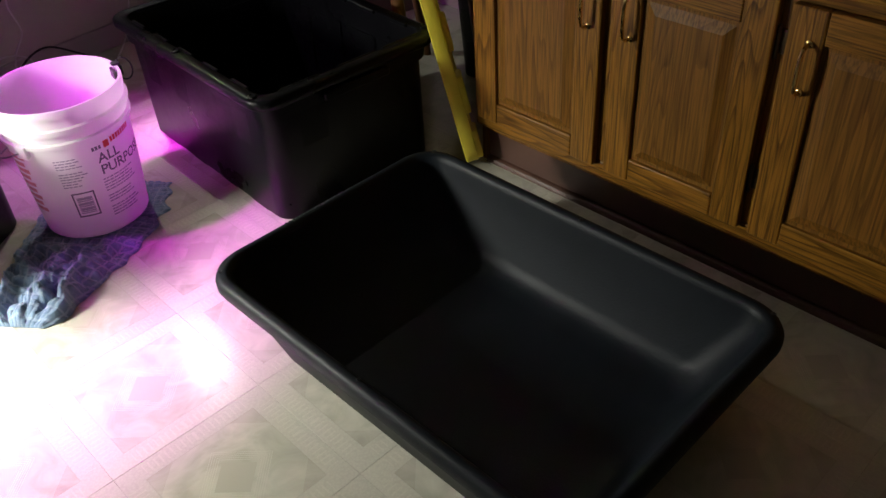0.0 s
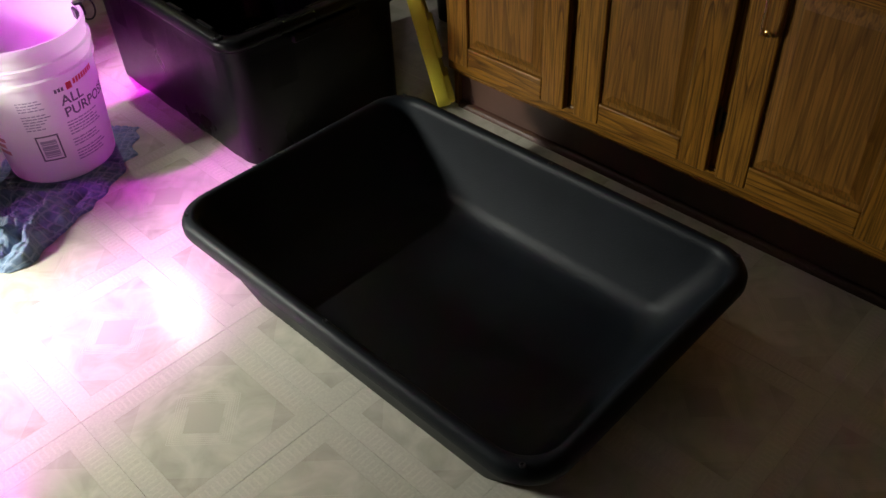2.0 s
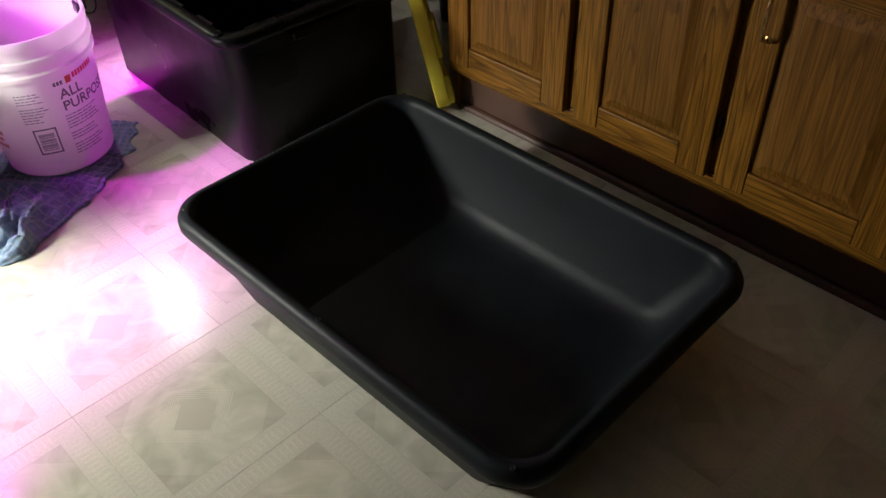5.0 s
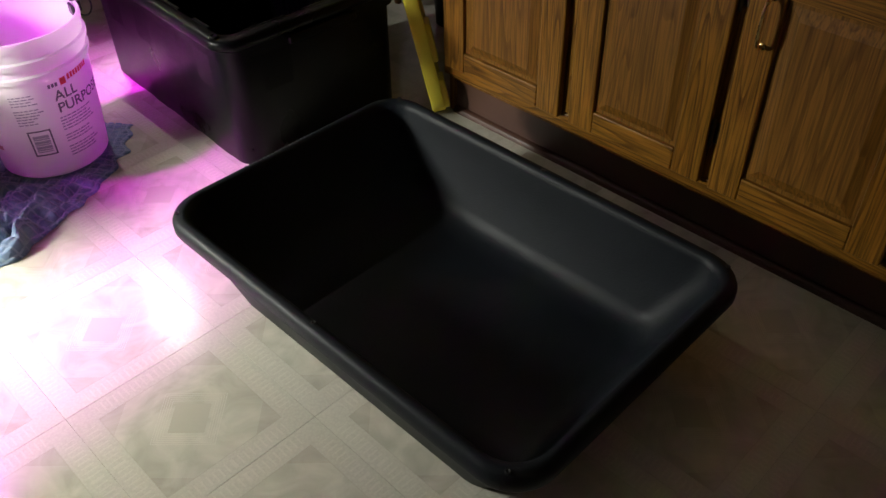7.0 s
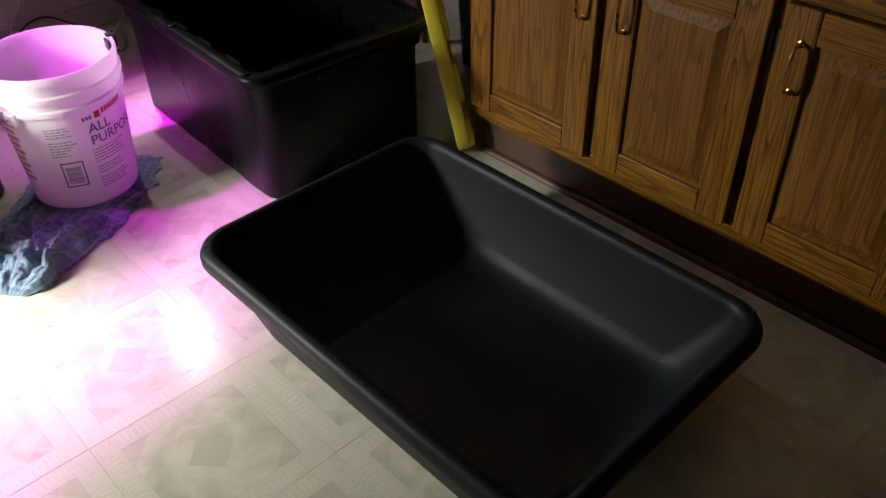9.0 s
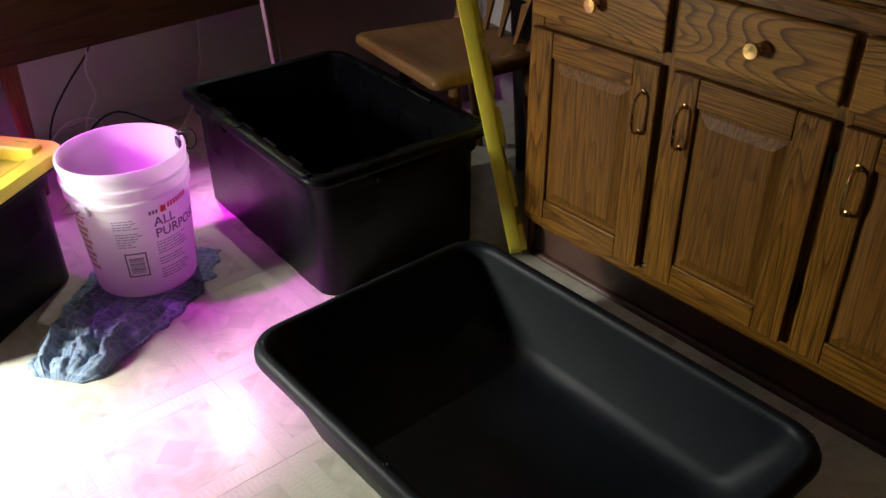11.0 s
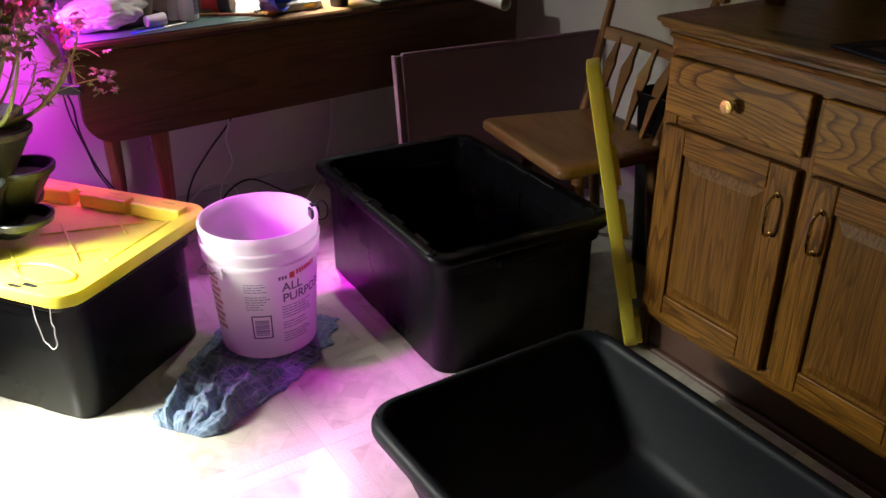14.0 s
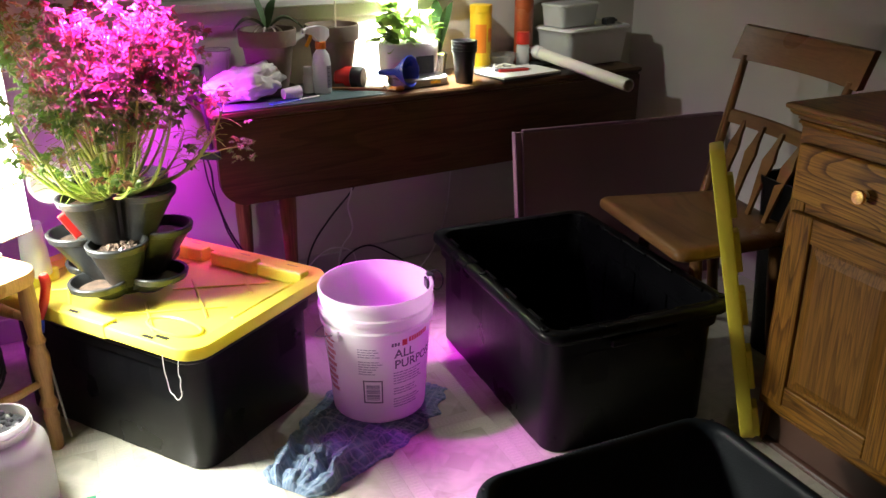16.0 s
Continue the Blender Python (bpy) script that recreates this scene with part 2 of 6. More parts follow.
TILE = 0.322
OAK_D, OAK_L = (0.125, 0.050, 0.006), (0.275, 0.124, 0.015)
M = {
    "oak_v": wood("oak_upright", OAK_D, OAK_L, "z", 30, nscale=6.5, along=0.09, pores=0.55),
    "oak_h": wood("oak_level", OAK_D, OAK_L, "y", 30, nscale=6.5, along=0.09, pores=0.55),
    "oak_panel": wood("oak_panel", (0.140, 0.058, 0.007), (0.21, 0.092, 0.012), "z", 26, rough=0.5, pores=0.42, nscale=7.0, along=0.07),
    # Bolder grain; pale tone raised to stand in for lamp light on the drawers.
    "oak_drawer": wood("oak_drawer_front", (0.110, 0.043, 0.006), (0.38, 0.185, 0.024), "y", 36, pores=0.45, nscale=4.6, along=0.24),
    "oak_top": wood("oak_top", (0.085, 0.040, 0.010), (0.23, 0.122, 0.028), "y", 26, 0.34),
    "toe": mat("toe_kick_brown", (0.075, 0.030, 0.018), 0.5, var=0.4),
    "walnut": wood("table_walnut", (0.060, 0.028, 0.011), (0.085, 0.041, 0.017), "x", 8, 0.38, 0.25),
    "leg_wood": wood("turned_leg_wood", (0.13, 0.055, 0.02), (0.27, 0.125, 0.05), "z", 8, 0.35, 0.3),
    "maple": wood("chair_maple", (0.15, 0.070, 0.025), (0.20, 0.096, 0.036), "y", 5, 0.28, 0.15),
    "chair_v": wood("chair_post_wood", (0.12, 0.052, 0.02), (0.28, 0.135, 0.055), "z", 8, 0.28, 0.3),
    "stool_wood": wood("stool_wood", (0.38, 0.19, 0.075), (0.56, 0.32, 0.145), "z", 6, 0.35, 0.2),
    "tub": mat("black_tub_plastic", (0.006, 0.0085, 0.012), 0.50, spec=0.18, var=0.3, scale=9, bump=0.25, bscale=260),
    "tote": mat("black_tote_plastic", (0.004, 0.004, 0.005), 0.30, spec=0.13, var=0.3, bump=0.3, bscale=320),
    "lid": mat("yellow_lid_plastic", (0.88, 0.79, 0.10), 0.36, var=0.10, scale=10, bump=0.12, bscale=150, thin=0.32),
    "pail": mat("white_pail_plastic", (0.82, 0.80, 0.80), 0.38, var=0.05, bump=0.08, thin=0.52),
    "ink": mat("grey_print", (0.15, 0.14, 0.17), 0.5, var=0.1),
    "ink_light": mat("pale_grey_print", (0.34, 0.32, 0.38), 0.5, var=0.1),
    "ink_red": mat("red_print", (0.72, 0.05, 0.07), 0.5, var=0.1),
    "ink_pink": mat("faded_red_print", (0.70, 0.30, 0.30), 0.5, var=0.3, scale=60),
    "wire": mat("steel_wire", (0.35, 0.34, 0.33), 0.35, 0.9),
    "black": mat("black_plastic", (0.012, 0.012, 0.014), 0.35, var=0.2),
    "wall": mat("wall_paint", (0.60, 0.575, 0.515), 0.75, var=0.06, scale=2.5, bump=0.25, bscale=220),
    "ceil": mat("ceiling_paint", (0.72, 0.71, 0.68), 0.85, var=0.05),
    "trim": mat("white_trim_paint", (0.55, 0.53, 0.51), 0.4, var=0.06),
    "mauve": mat("mauve_board_paint", (0.145, 0.070, 0.085), 0.5, var=0.15, scale=3),
    "mauve_edge": mat("mauve_board_edge", (0.17, 0.085, 0.125), 0.5, var=0.2),
    "brass": mat("polished_brass", (0.78, 0.55, 0.22), 0.2, 1.0, var=0.15),
    "hinge": mat("dark_bronze", (0.10, 0.075, 0.045), 0.35, 1.0, var=0.4, scale=60),
    "pot": mat("black_pot_plastic", (0.012, 0.013, 0.014), 0.36, var=0.6, scale=22, bump=0.3, bscale=130, col2=(0.028, 0.029, 0.028), spec=0.35),
    "clay": mat("grey_clay", (0.22, 0.165, 0.13), 0.8, var=0.18, scale=9, bump=0.3),
    "soil": mat("bark_soil", (0.09, 0.055, 0.035), 0.95, var=0.7, scale=60, bump=1.0, bscale=140),
    "stem": mat("pale_green_stem", (0.34, 0.46, 0.08), 0.4, var=0.3, scale=18),
    "leaf": mat("parsley_leaf", (0.20, 0.36, 0.08), 0.36, var=0.5, scale=26, bump=0.3, thin=0.4),
    "leaf_old": mat("browned_leaf", (0.40, 0.22, 0.10), 0.40, var=0.4, scale=26, thin=0.4),
    "leaf_dark": mat("orchid_leaf", (0.05, 0.11, 0.035), 0.35, var=0.3, scale=14),
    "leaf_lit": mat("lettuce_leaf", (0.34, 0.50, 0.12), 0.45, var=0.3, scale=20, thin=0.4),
    "white": mat("white_plastic", (0.80, 0.79, 0.77), 0.35, var=0.05),
    "paper": mat("white_paper", (0.80, 0.79, 0.76), 0.7, var=0.05),
    "cloth": mat("white_cloth", (0.82, 0.80, 0.78), 0.9, var=0.08, bump=0.5, bscale=160),
    "red": mat("red_plastic", (0.58, 0.025, 0.02), 0.35, var=0.15),
    "orange": mat("orange_plastic", (0.75, 0.22, 0.02), 0.35, var=0.1),
    "yellow": mat("yellow_label", (0.80, 0.50, 0.02), 0.45, var=0.1),
    "blue": mat("blue_plastic", (0.015, 0.05, 0.55), 0.3, var=0.15),
    "green": mat("green_tape", (0.02, 0.27, 0.13), 0.4, var=0.2),
    "slate": mat("grey_green_mat", (0.075, 0.125, 0.125), 0.6, var=0.2, scale=14),
    "grey": mat("grey_plastic", (0.30, 0.29, 0.28), 0.45, var=0.1),
    "char": mat("charcoal_fabric", (0.05, 0.05, 0.055), 0.8, var=0.4, scale=120),
    "weave_tan": mat("tan_weave", (0.30, 0.25, 0.18), 0.9, var=0.75, scale=170, bump=0.8, bscale=260),
    "weave_blue": mat("dark_blue_weave", (0.020, 0.026, 0.045), 0.9, var=0.4, scale=150, bump=0.8, bscale=260),
    "clear": mat("clear_plastic", (0.88, 0.88, 0.88), 0.12, var=0.02, trans=0.9, bump=0.05),
    "frost": mat("frosted_plastic", (0.84, 0.84, 0.83), 0.35, var=0.04, bump=0.05, thin=0.45),
    "hose": mat("cream_pvc", (0.80, 0.76, 0.68), 0.35, var=0.05),
    "cord": mat("white_cord", (0.80, 0.79, 0.77), 0.5, var=0.1),
    "gold": mat("jute_tan", (0.50, 0.36, 0.18), 0.8, var=0.2),
    "sill_green": mat("green_tray", (0.16, 0.42, 0.07), 0.4, var=0.2),
    "pane": mat("window_glass", (0.9, 0.9, 0.9), 0.04, var=0.01, trans=1.0, bump=0.0),
    "led": mat("lit_led_panel", (0.9, 0.9, 0.88), 0.4, var=0.02, emit=(1.0, 0.97, 0.90), power=9.0),
    "towel": mat("blue_terry", (0.19, 0.285, 0.42), 0.95, var=0.45, scale=38, bump=1.0, bscale=420, sheen=0.4),
}
M["tile"] = floor_material()


def woven_grid(m, line):
    """Paler woven lines on a cloth, along whole steps of its UV map."""
    nt = m.node_tree
    N, L = nt.nodes.new, nt.links.new
    b = nt.nodes["Principled BSDF"]
    old = b.inputs["Base Color"].links[0].from_socket
    uv, sep = N("ShaderNodeUVMap"), N("ShaderNodeSeparateXYZ")
    L(uv.outputs[0], sep.inputs[0])
    outs = []
    for k in range(2):
        fr, away, close = N("ShaderNodeMath"), N("ShaderNodeMath"), N("ShaderNodeMath")
        fr.operation, away.operation, close.operation = "FRACT", "SUBTRACT", "COMPARE"
        L(sep.outputs[k], fr.inputs[0])
        away.inputs[1].default_value = 0.5
        L(fr.outputs[0], away.inputs[0])
        close.inputs[1].default_value, close.inputs[2].default_value = 0.0, 0.09
        L(away.outputs[0], close.inputs[0])
        outs.append(close.outputs[0])
    top = N("ShaderNodeMath")
    top.operation = "MAXIMUM"
    L(outs[0], top.inputs[0])
    L(outs[1], top.inputs[1])
    half = N("ShaderNodeMath")
    half.operation = "MULTIPLY"
    half.inputs[1].default_value = 0.55
    L(top.outputs[0], half.inputs[0])
    mx = N("ShaderNodeMix")
    mx.data_type = "RGBA"
    L(half.outputs[0], mx.inputs["Factor"])
    L(old, mx.inputs["A"])
    mx.inputs["B"].default_value = (*line, 1)
    L(mx.outputs["Result"], b.inputs["Base Color"])


woven_grid(M["towel"], (0.30, 0.38, 0.48))

# ---- mesh helpers ----


def part(name, bm, material, parent=None, label="", smooth=False, m=None):
    """One mesh object from a bmesh, under a thing or a part."""
    bmesh.ops.recalc_face_normals(bm, faces=bm.faces[:])
    me = bpy.data.meshes.new(name)
    bm.to_mesh(me)
    bm.free()
    if smooth:
        me.polygons.foreach_set("use_smooth", [True] * len(me.polygons))
        me.set_sharp_from_angle(angle=radians(42 if smooth is True else smooth))
    me.materials.append(material)
    ob = new(name, me)
    ob.parent = parent
    if m is not None:
        ob.matrix_basis = m
    return tagged(ob, label)


def thing(name, m, label, category, group=""):
    ob = new(name)
    ob.matrix_basis = m
    ob.empty_display_size = 0.05
    return tagged(ob, label, category, group)


def B():
    return bmesh.new()


def box(bm, lo, hi, bevel=0.0, m=None, seg=1):
    """A block between two corners, its edges bevelled."""
    t = bmesh.new()
    bmesh.ops.create_cube(t, size=1)
    s = [max(1e-5, b - a) for a, b in zip(lo, hi)]
    c = [(a + b) / 2 for a, b in zip(lo, hi)]
    bmesh.ops.transform(t, matrix=Matrix.Translation(c) @ Matrix.Diagonal((*s, 1)), verts=t.verts)
    if bevel:
        bmesh.ops.bevel(t, geom=t.edges[:], offset=min(bevel, min(s) * 0.45), segments=seg, affect="EDGES", profile=0.5)
    return merge(bm, t, m)


def merge(bm, t, m=None):
    if m is not None:
        bmesh.ops.transform(t, matrix=m, verts=t.verts)
    me = bpy.data.meshes.new("tmp")
    t.to_mesh(me)
    t.free()
    bm.from_mesh(me)
    bpy.data.meshes.remove(me)
    return bm


def rr(w, d, r, z, n=6, cx=0.0, cy=0.0):
    """A ring of points: a rectangle w by d with corners of radius r, at height z."""
    out = []
    r = min(r, w / 2 - 1e-4, d / 2 - 1e-4)
    for k, (sx, sy) in enumerate(((1, 1), (-1, 1), (-1, -1), (1, -1))):
        for i in range(n + 1):
            a = radians(90 * k + 90 * i / n)
            out.append((cx + sx * (w / 2 - r) + r * math.cos(a), cy + sy * (d / 2 - r) + r * math.sin(a), z))
    return out


def loft(bm, rings, cap_first=False, cap_last=False, m=None):
    """Faces between rings of equal counts."""
    t = bmesh.new()
    rows = [[t.verts.new(p) for p in ring] for ring in rings]
    n = len(rows[0])
    for a, b in zip(rows, rows[1:]):
        for i in range(n):
            t.faces.new((a[i], a[(i + 1) % n], b[(i + 1) % n], b[i]))
    if cap_first:
        t.faces.new(rows[0])
    if cap_last:
        t.faces.new(rows[-1])
    return merge(bm, t, m)


def turned(bm, profile, n=24, m=None, cap=True):
    """A solid of revolution about z from (radius, height) pairs."""
    rings = [[(r * math.cos(2 * math.pi * i / n), r * math.sin(2 * math.pi * i / n), z) for i in range(n)] for r, z in profile]
    return loft(bm, rings, cap and profile[0][0] > 1e-4, cap and profile[-1][0] > 1e-4, m)


def tube(bm, pts, rad, n=8, m=None):
    """A round rod along points; rad is one radius or one for each point."""
    pts = [Vector(p) for p in pts]
    rads = rad if isinstance(rad, (list, tuple)) else [rad] * len(pts)
    rings, side = [], None
    for i, p in enumerate(pts):
        d = (pts[min(i + 1, len(pts) - 1)] - pts[max(i - 1, 0)]).normalized()
        if side is None:
            side = d.orthogonal().normalized()
        side = (side - d * side.dot(d)).normalized()
        up = d.cross(side)
        rings.append([p + (side * math.cos(2 * math.pi * k / n) + up * math.sin(2 * math.pi * k / n)) * rads[i] for k in range(n)])
    return loft(bm, rings, True, True, m)


def curve_pts(pts, n=8):
    """A smooth line through points (Catmull-Rom)."""
    p = [Vector(q) for q in pts]
    p = [2 * p[0] - p[1]] + p + [2 * p[-1] - p[-2]]
    out = []
    for i in range(1, len(p) - 2):
        for k in range(n):
            t = k / n
            out.append(0.5 * (2 * p[i] + (p[i + 1] - p[i - 1]) * t + (2 * p[i - 1] - 5 * p[i] + 4 * p[i + 1] - p[i + 2]) * t * t
                              + (3 * p[i] - p[i - 1] - 3 * p[i + 1] + p[i + 2]) * t ** 3))
    return out + [p[-2]]


# ---- room ----
WALL_TURN = 5.45
CU, SU = math.cos(radians(WALL_TURN)), math.sin(radians(WALL_TURN))
RIGHT_X = 2.58


def on_table(u, v, z=0.745, turn=0.0):
    """A pose on the table: u along its front edge from the left, v from that edge towards the wall."""
    return pose(0.703 + CU * u - SU * v, 3.163 + SU * u + CU * v, z, 0, 0, WALL_TURN + turn)


def wall_pose(u, z):
    """A pose on the window wall's face, at the same u."""
    return on_table(u, 0.335, z)


floor = part("floor", box(B(), (-3.2, -3.2, -0.08), (RIGHT_X + 0.1, 4.1, -0.0022)), mat("beige_vinyl", (0.46, 0.44, 0.36), 0.3, var=0.25, scale=12))
tagged(floor, "worn beige patterned vinyl tile kitchen floor", "floor", kind="structure")
bm = B()
WIN_L, WIN_R, WIN_B, WIN_T = -0.04, 0.98, 1.035, 1.95
box(bm, (-4.2, 0, -0.05), (2.4, 0.12, WIN_B))
box(bm, (-4.2, 0, WIN_B), (WIN_L, 0.12, WIN_T))
box(bm, (WIN_R, 0, WIN_B), (2.4, 0.12, WIN_T))
box(bm, (-4.2, 0, WIN_T), (2.4, 0.12, 2.45))
w = part("wall_north", bm, M["wall"], m=wall_pose(0, 0))
tagged(w, "plain off-white painted wall behind the table", "wall", kind="structure")
w = part("wall_east", box(B(), (RIGHT_X, -3.2, -0.05), (RIGHT_X + 0.12, 3.9, 2.45)), M["wall"])
tagged(w, "plain off-white painted wall behind the chair", "wall", kind="structure")
# Unseen walls and ceiling, added to close the room; wall distance limits bounced light.
w = part("wall_west", box(B(), (-3.22, -3.2, -0.05), (-3.1, 3.6, 2.45)), M["wall"])
tagged(w, "unseen plain off-white wall added to close the room", "wall", kind="structure")
w = part("wall_south", box(B(), (-3.2, -3.22, -0.05), (RIGHT_X, -3.1, 2.45)), M["wall"])
tagged(w, "unseen plain off-white wall added to close the room", "wall", kind="structure")
w = part("ceiling", box(B(), (-3.2, -3.2, 2.42), (RIGHT_X + 0.1, 4.1, 2.5)), M["ceil"])
tagged(w, "unseen plain white ceiling added to close the room", "ceiling", kind="structure")

# ---- cabinet ----
FACE, END, CAB_BACK = 1.84, 2.014, 2.45


def raised_panel(y0, y1, z0, z1, x):
    """A raised field with a bevel, its face towards -x."""
    bm = B()
    e = 0.026
    rings = []
    for inset, dx in ((0, 0.009), (0.003, 0.009), (0.003 + e, 0.0), (0.03 + e, 0.0)):
        rings.append([(x + dx, y0 + inset, z0 + inset), (x + dx, y1 - inset, z0 + inset), (x + dx, y1 - inset, z1 - inset), (x + dx, y0 + inset, z1 - inset)])
    return loft(bm, rings[:3], False, True)


def pull(bm, z0, z1, x, y):
    """A slim bow handle with two feet."""
    pts = curve_pts([(x, y, z0), (x - 0.016, y, z0 + 0.002), (x - 0.026, y, z0 + 0.014), (x - 0.028, y, (z0 + z1) / 2),
                     (x - 0.026, y, z1 - 0.014), (x - 0.016, y, z1 - 0.002), (x, y, z1)], 5)
    tube(bm, pts, [0.0032 + 0.0012 * abs(math.sin(i * 0.9)) for i in range(len(pts))], 8)
    for z in (z0, z1):
        turned(bm, [(0.0075, 0), (0.0075, 0.002), (0.004, 0.004)], 10, pose(x, y, z, 0, -90, 0))
    return bm


cabinet = thing("base_cabinet", pose(0, 0, 0), "dark oak base cabinet with raised-panel doors and drawers", "cabinet")
part("body", box(B(), (FACE + 0.02, -1.2, 0.10), (CAB_BACK, END - 0.019, 0.865)), M["oak_panel"], cabinet)
part("side_panel", box(B(), (FACE + 0.021, END - 0.018, 0.0), (CAB_BACK, END, 0.865), 0.002), M["oak_panel"], cabinet)
part("toe_kick", box(B(), (FACE + 0.03, -1.2, 0.0), (FACE + 0.045, END - 0.02, 0.124)), M["toe"], cabinet, "dark red-brown recessed toe kick")
bm = B()
pts = [(FACE + 0.03 - 0.016 * math.cos(a), 0.016 * math.sin(a)) for a in [math.pi / 2 * i / 4 for i in range(5)]] + [(FACE + 0.029, 0.001)]
loft(bm, [[(x, y, z) for x, z in pts] for y in (-1.2, END - 0.02)], True, True)
part("base_moulding", bm, M["toe"], cabinet)
stiles = [(END - 0.042, END), (1.595, 1.628), (1.207, 1.247), (0.815, 0.855), (0.423, 0.463), (0.03, 0.07), (-1.2, -0.33)]
for y0, y1 in stiles:
    part("stile", box(B(), (FACE, y0, 0.166), (FACE + 0.02, y1, 0.810), 0.0015), M["oak_v"], cabinet)
part("bottom_rail", box(B(), (FACE - 0.001, -1.2, 0.118), (FACE + 0.02, END, 0.165), 0.006, seg=2), M["oak_h"], cabinet)
part("middle_rail", box(B(), (FACE + 0.001, -1.2, 0.640), (FACE + 0.0195, END - 0.043, 0.690), 0.002), M["oak_h"], cabinet)
part("top_rail", box(B(), (FACE - 0.0002, -1.2, 0.8105), (FACE + 0.02, END, 0.866), 0.002), M["oak_h"], cabinet)
bays = [(1.615, 1.992, "r"), (1.235, 1.585, "l"), (0.845, 1.212, "l"), (0.452, 0.818, "l"), (0.058, 0.425, "l"), (-0.33, 0.035, "l")]
for k, (y0, y1, side) in enumerate(bays):
    x0, x1 = FACE - 0.02, FACE - 0.0005
    # Door: two stiles, two rails, a raised panel, a pull and two hinges.
    z0, z1, s = 0.156, 0.656, 0.068
    door = part("door", box(B(), (x0 + 0.010, y0 + s, z0 + s - 0.02), (x1, y1 - s, z1 - s + 0.02)), M["oak_panel"], cabinet)
    for a, b in ((y0, y0 + s), (y1 - s, y1)):
        part("door_stile", box(B(), (x0, a, z0), (x1, b, z1), 0.004, seg=2), M["oak_v"], door)
    for a, b in ((z0, z0 + s - 0.012), (z1 - s + 0.006, z1)):
        part("door_rail", box(B(), (x0 + 0.001, y0 + s + 0.0005, a), (x1, y1 - s - 0.0005, b), 0.003, seg=2), M["oak_h"], door)
    part("raised_panel", raised_panel(y0 + s + 0.003, y1 - s - 0.003, z0 + s - 0.008, z1 - s + 0.002, x0 + 0.002), M["oak_panel"], door)
    hy = y0 + 0.034 if side == "r" else y1 - 0.044
    part("handle", pull(B(), 0.498, 0.592, x0, hy), M["brass"], door, "slim brass bow handle", True)
    for hz in (0.278, 0.575):
        gy = y1 + 0.004 if side == "r" else y0 - 0.004
        bm = turned(B(), [(0.0025, -0.034), (0.0045, -0.03), (0.0045, 0.03), (0.0025, 0.034)], 8, pose(FACE - 0.008, gy, hz))
        box(bm, (FACE - 0.003, gy - 0.014, hz - 0.024), (FACE - 0.0006, gy - 0.001, hz + 0.024), 0.0008)
        part("hinge", bm, M["hinge"], door, "dark bronze hinge")
    # Drawer front with a round knob.
    dz0, dz1 = 0.683, 0.818
    drawer = part("drawer_front", box(B(), (x0, y0 - 0.002, dz0), (x1, y1 + 0.002, dz1), 0.005, seg=2), M["oak_drawer"], cabinet)
    bm = turned(B(), [(0.010, 0), (0.010, 0.003), (0.006, 0.006), (0.006, 0.012), (0.0135, 0.017), (0.0160, 0.021), (0.0162, 0.026), (0.0148, 0.0285), (0.0, 0.0292)],
                32, pose(x0, (y0 + y1) / 2 - 0.006, 0.750, 0, -90, 0))
    part("knob", bm, M["brass"], drawer, "round polished brass knob", True)

# Moulded top: steps and a rounded nose along the front and the end.
worktop = thing("worktop", pose(0, 0, 0), "dark stained wooden worktop with a moulded edge", "worktop")
bm = B()
prof = [(0.0, 0.866), (-0.008, 0.868), (-0.008, 0.874), (-0.016, 0.877), (-0.022, 0.884), (-0.022, 0.888), (-0.028, 0.891), (-0.030, 0.897),
        (-0.028, 0.902), (-0.022, 0.905), (0.06, 0.905)]
rings = [[(FACE + dx, -1.2, z), (FACE + dx, END - dx, z), (CAB_BACK, END - dx, z), (CAB_BACK, -1.2, z)] for dx, z in prof]
loft(bm, rings, True, True)
part("top", bm, M["oak_top"], worktop, smooth=True)
for z, dx in ((0.8615, 0.014), (0.8555, 0.009)):
    part("edge_bead", tube(B(), [(FACE - dx + 0.010, -1.19, z), (FACE - dx + 0.010, END + dx - 0.010, z), (CAB_BACK, END + dx - 0.010, z)], 0.0045, 8), M["oak_h"], worktop, "slim moulded bead under the edge", True)

# Hutch upright that stands on the worktop.
hutch = thing("hutch", pose(2.14, 0, 0.906), "dark oak hutch standing on the worktop", "hutch")
part("back_panel", box(B(), (0.26, -1.0, 0.0), (0.28, END - 0.02, 0.9)), M["oak_top"], hutch)
post = [(0.024, 0), (0.026, 0.012), (0.024, 0.03), (0.014, 0.04), (0.021, 0.06), (0.026, 0.085), (0.022, 0.12), (0.015, 0.14), (0.022, 0.155), (0.017, 0.24), (0.02, 0.4)]
for y in (END - 0.035, 0.9):
    part("turned_post", turned(B(), post, 18, pose(0.0, y, 0.0)), M["oak_top"], hutch, smooth=True)
part("shelf", box(B(), (-0.03, -1.0, 0.40), (0.26, END - 0.01, 0.42), 0.003), M["oak_top"], hutch)

# Woven placemat on the worktop, its corner towards the front edge.
placemat = thing("placemat", pose(1.862, 1.628, 0.9055, 0, 0, -12), "woven placemat with a dark blue border and a tan centre", "placemat")
part("centre", box(B(), (0.045, -0.455, 0.0), (0.285, -0.045, 0.004), 0.001), M["weave_tan"], placemat, "tan woven centre")
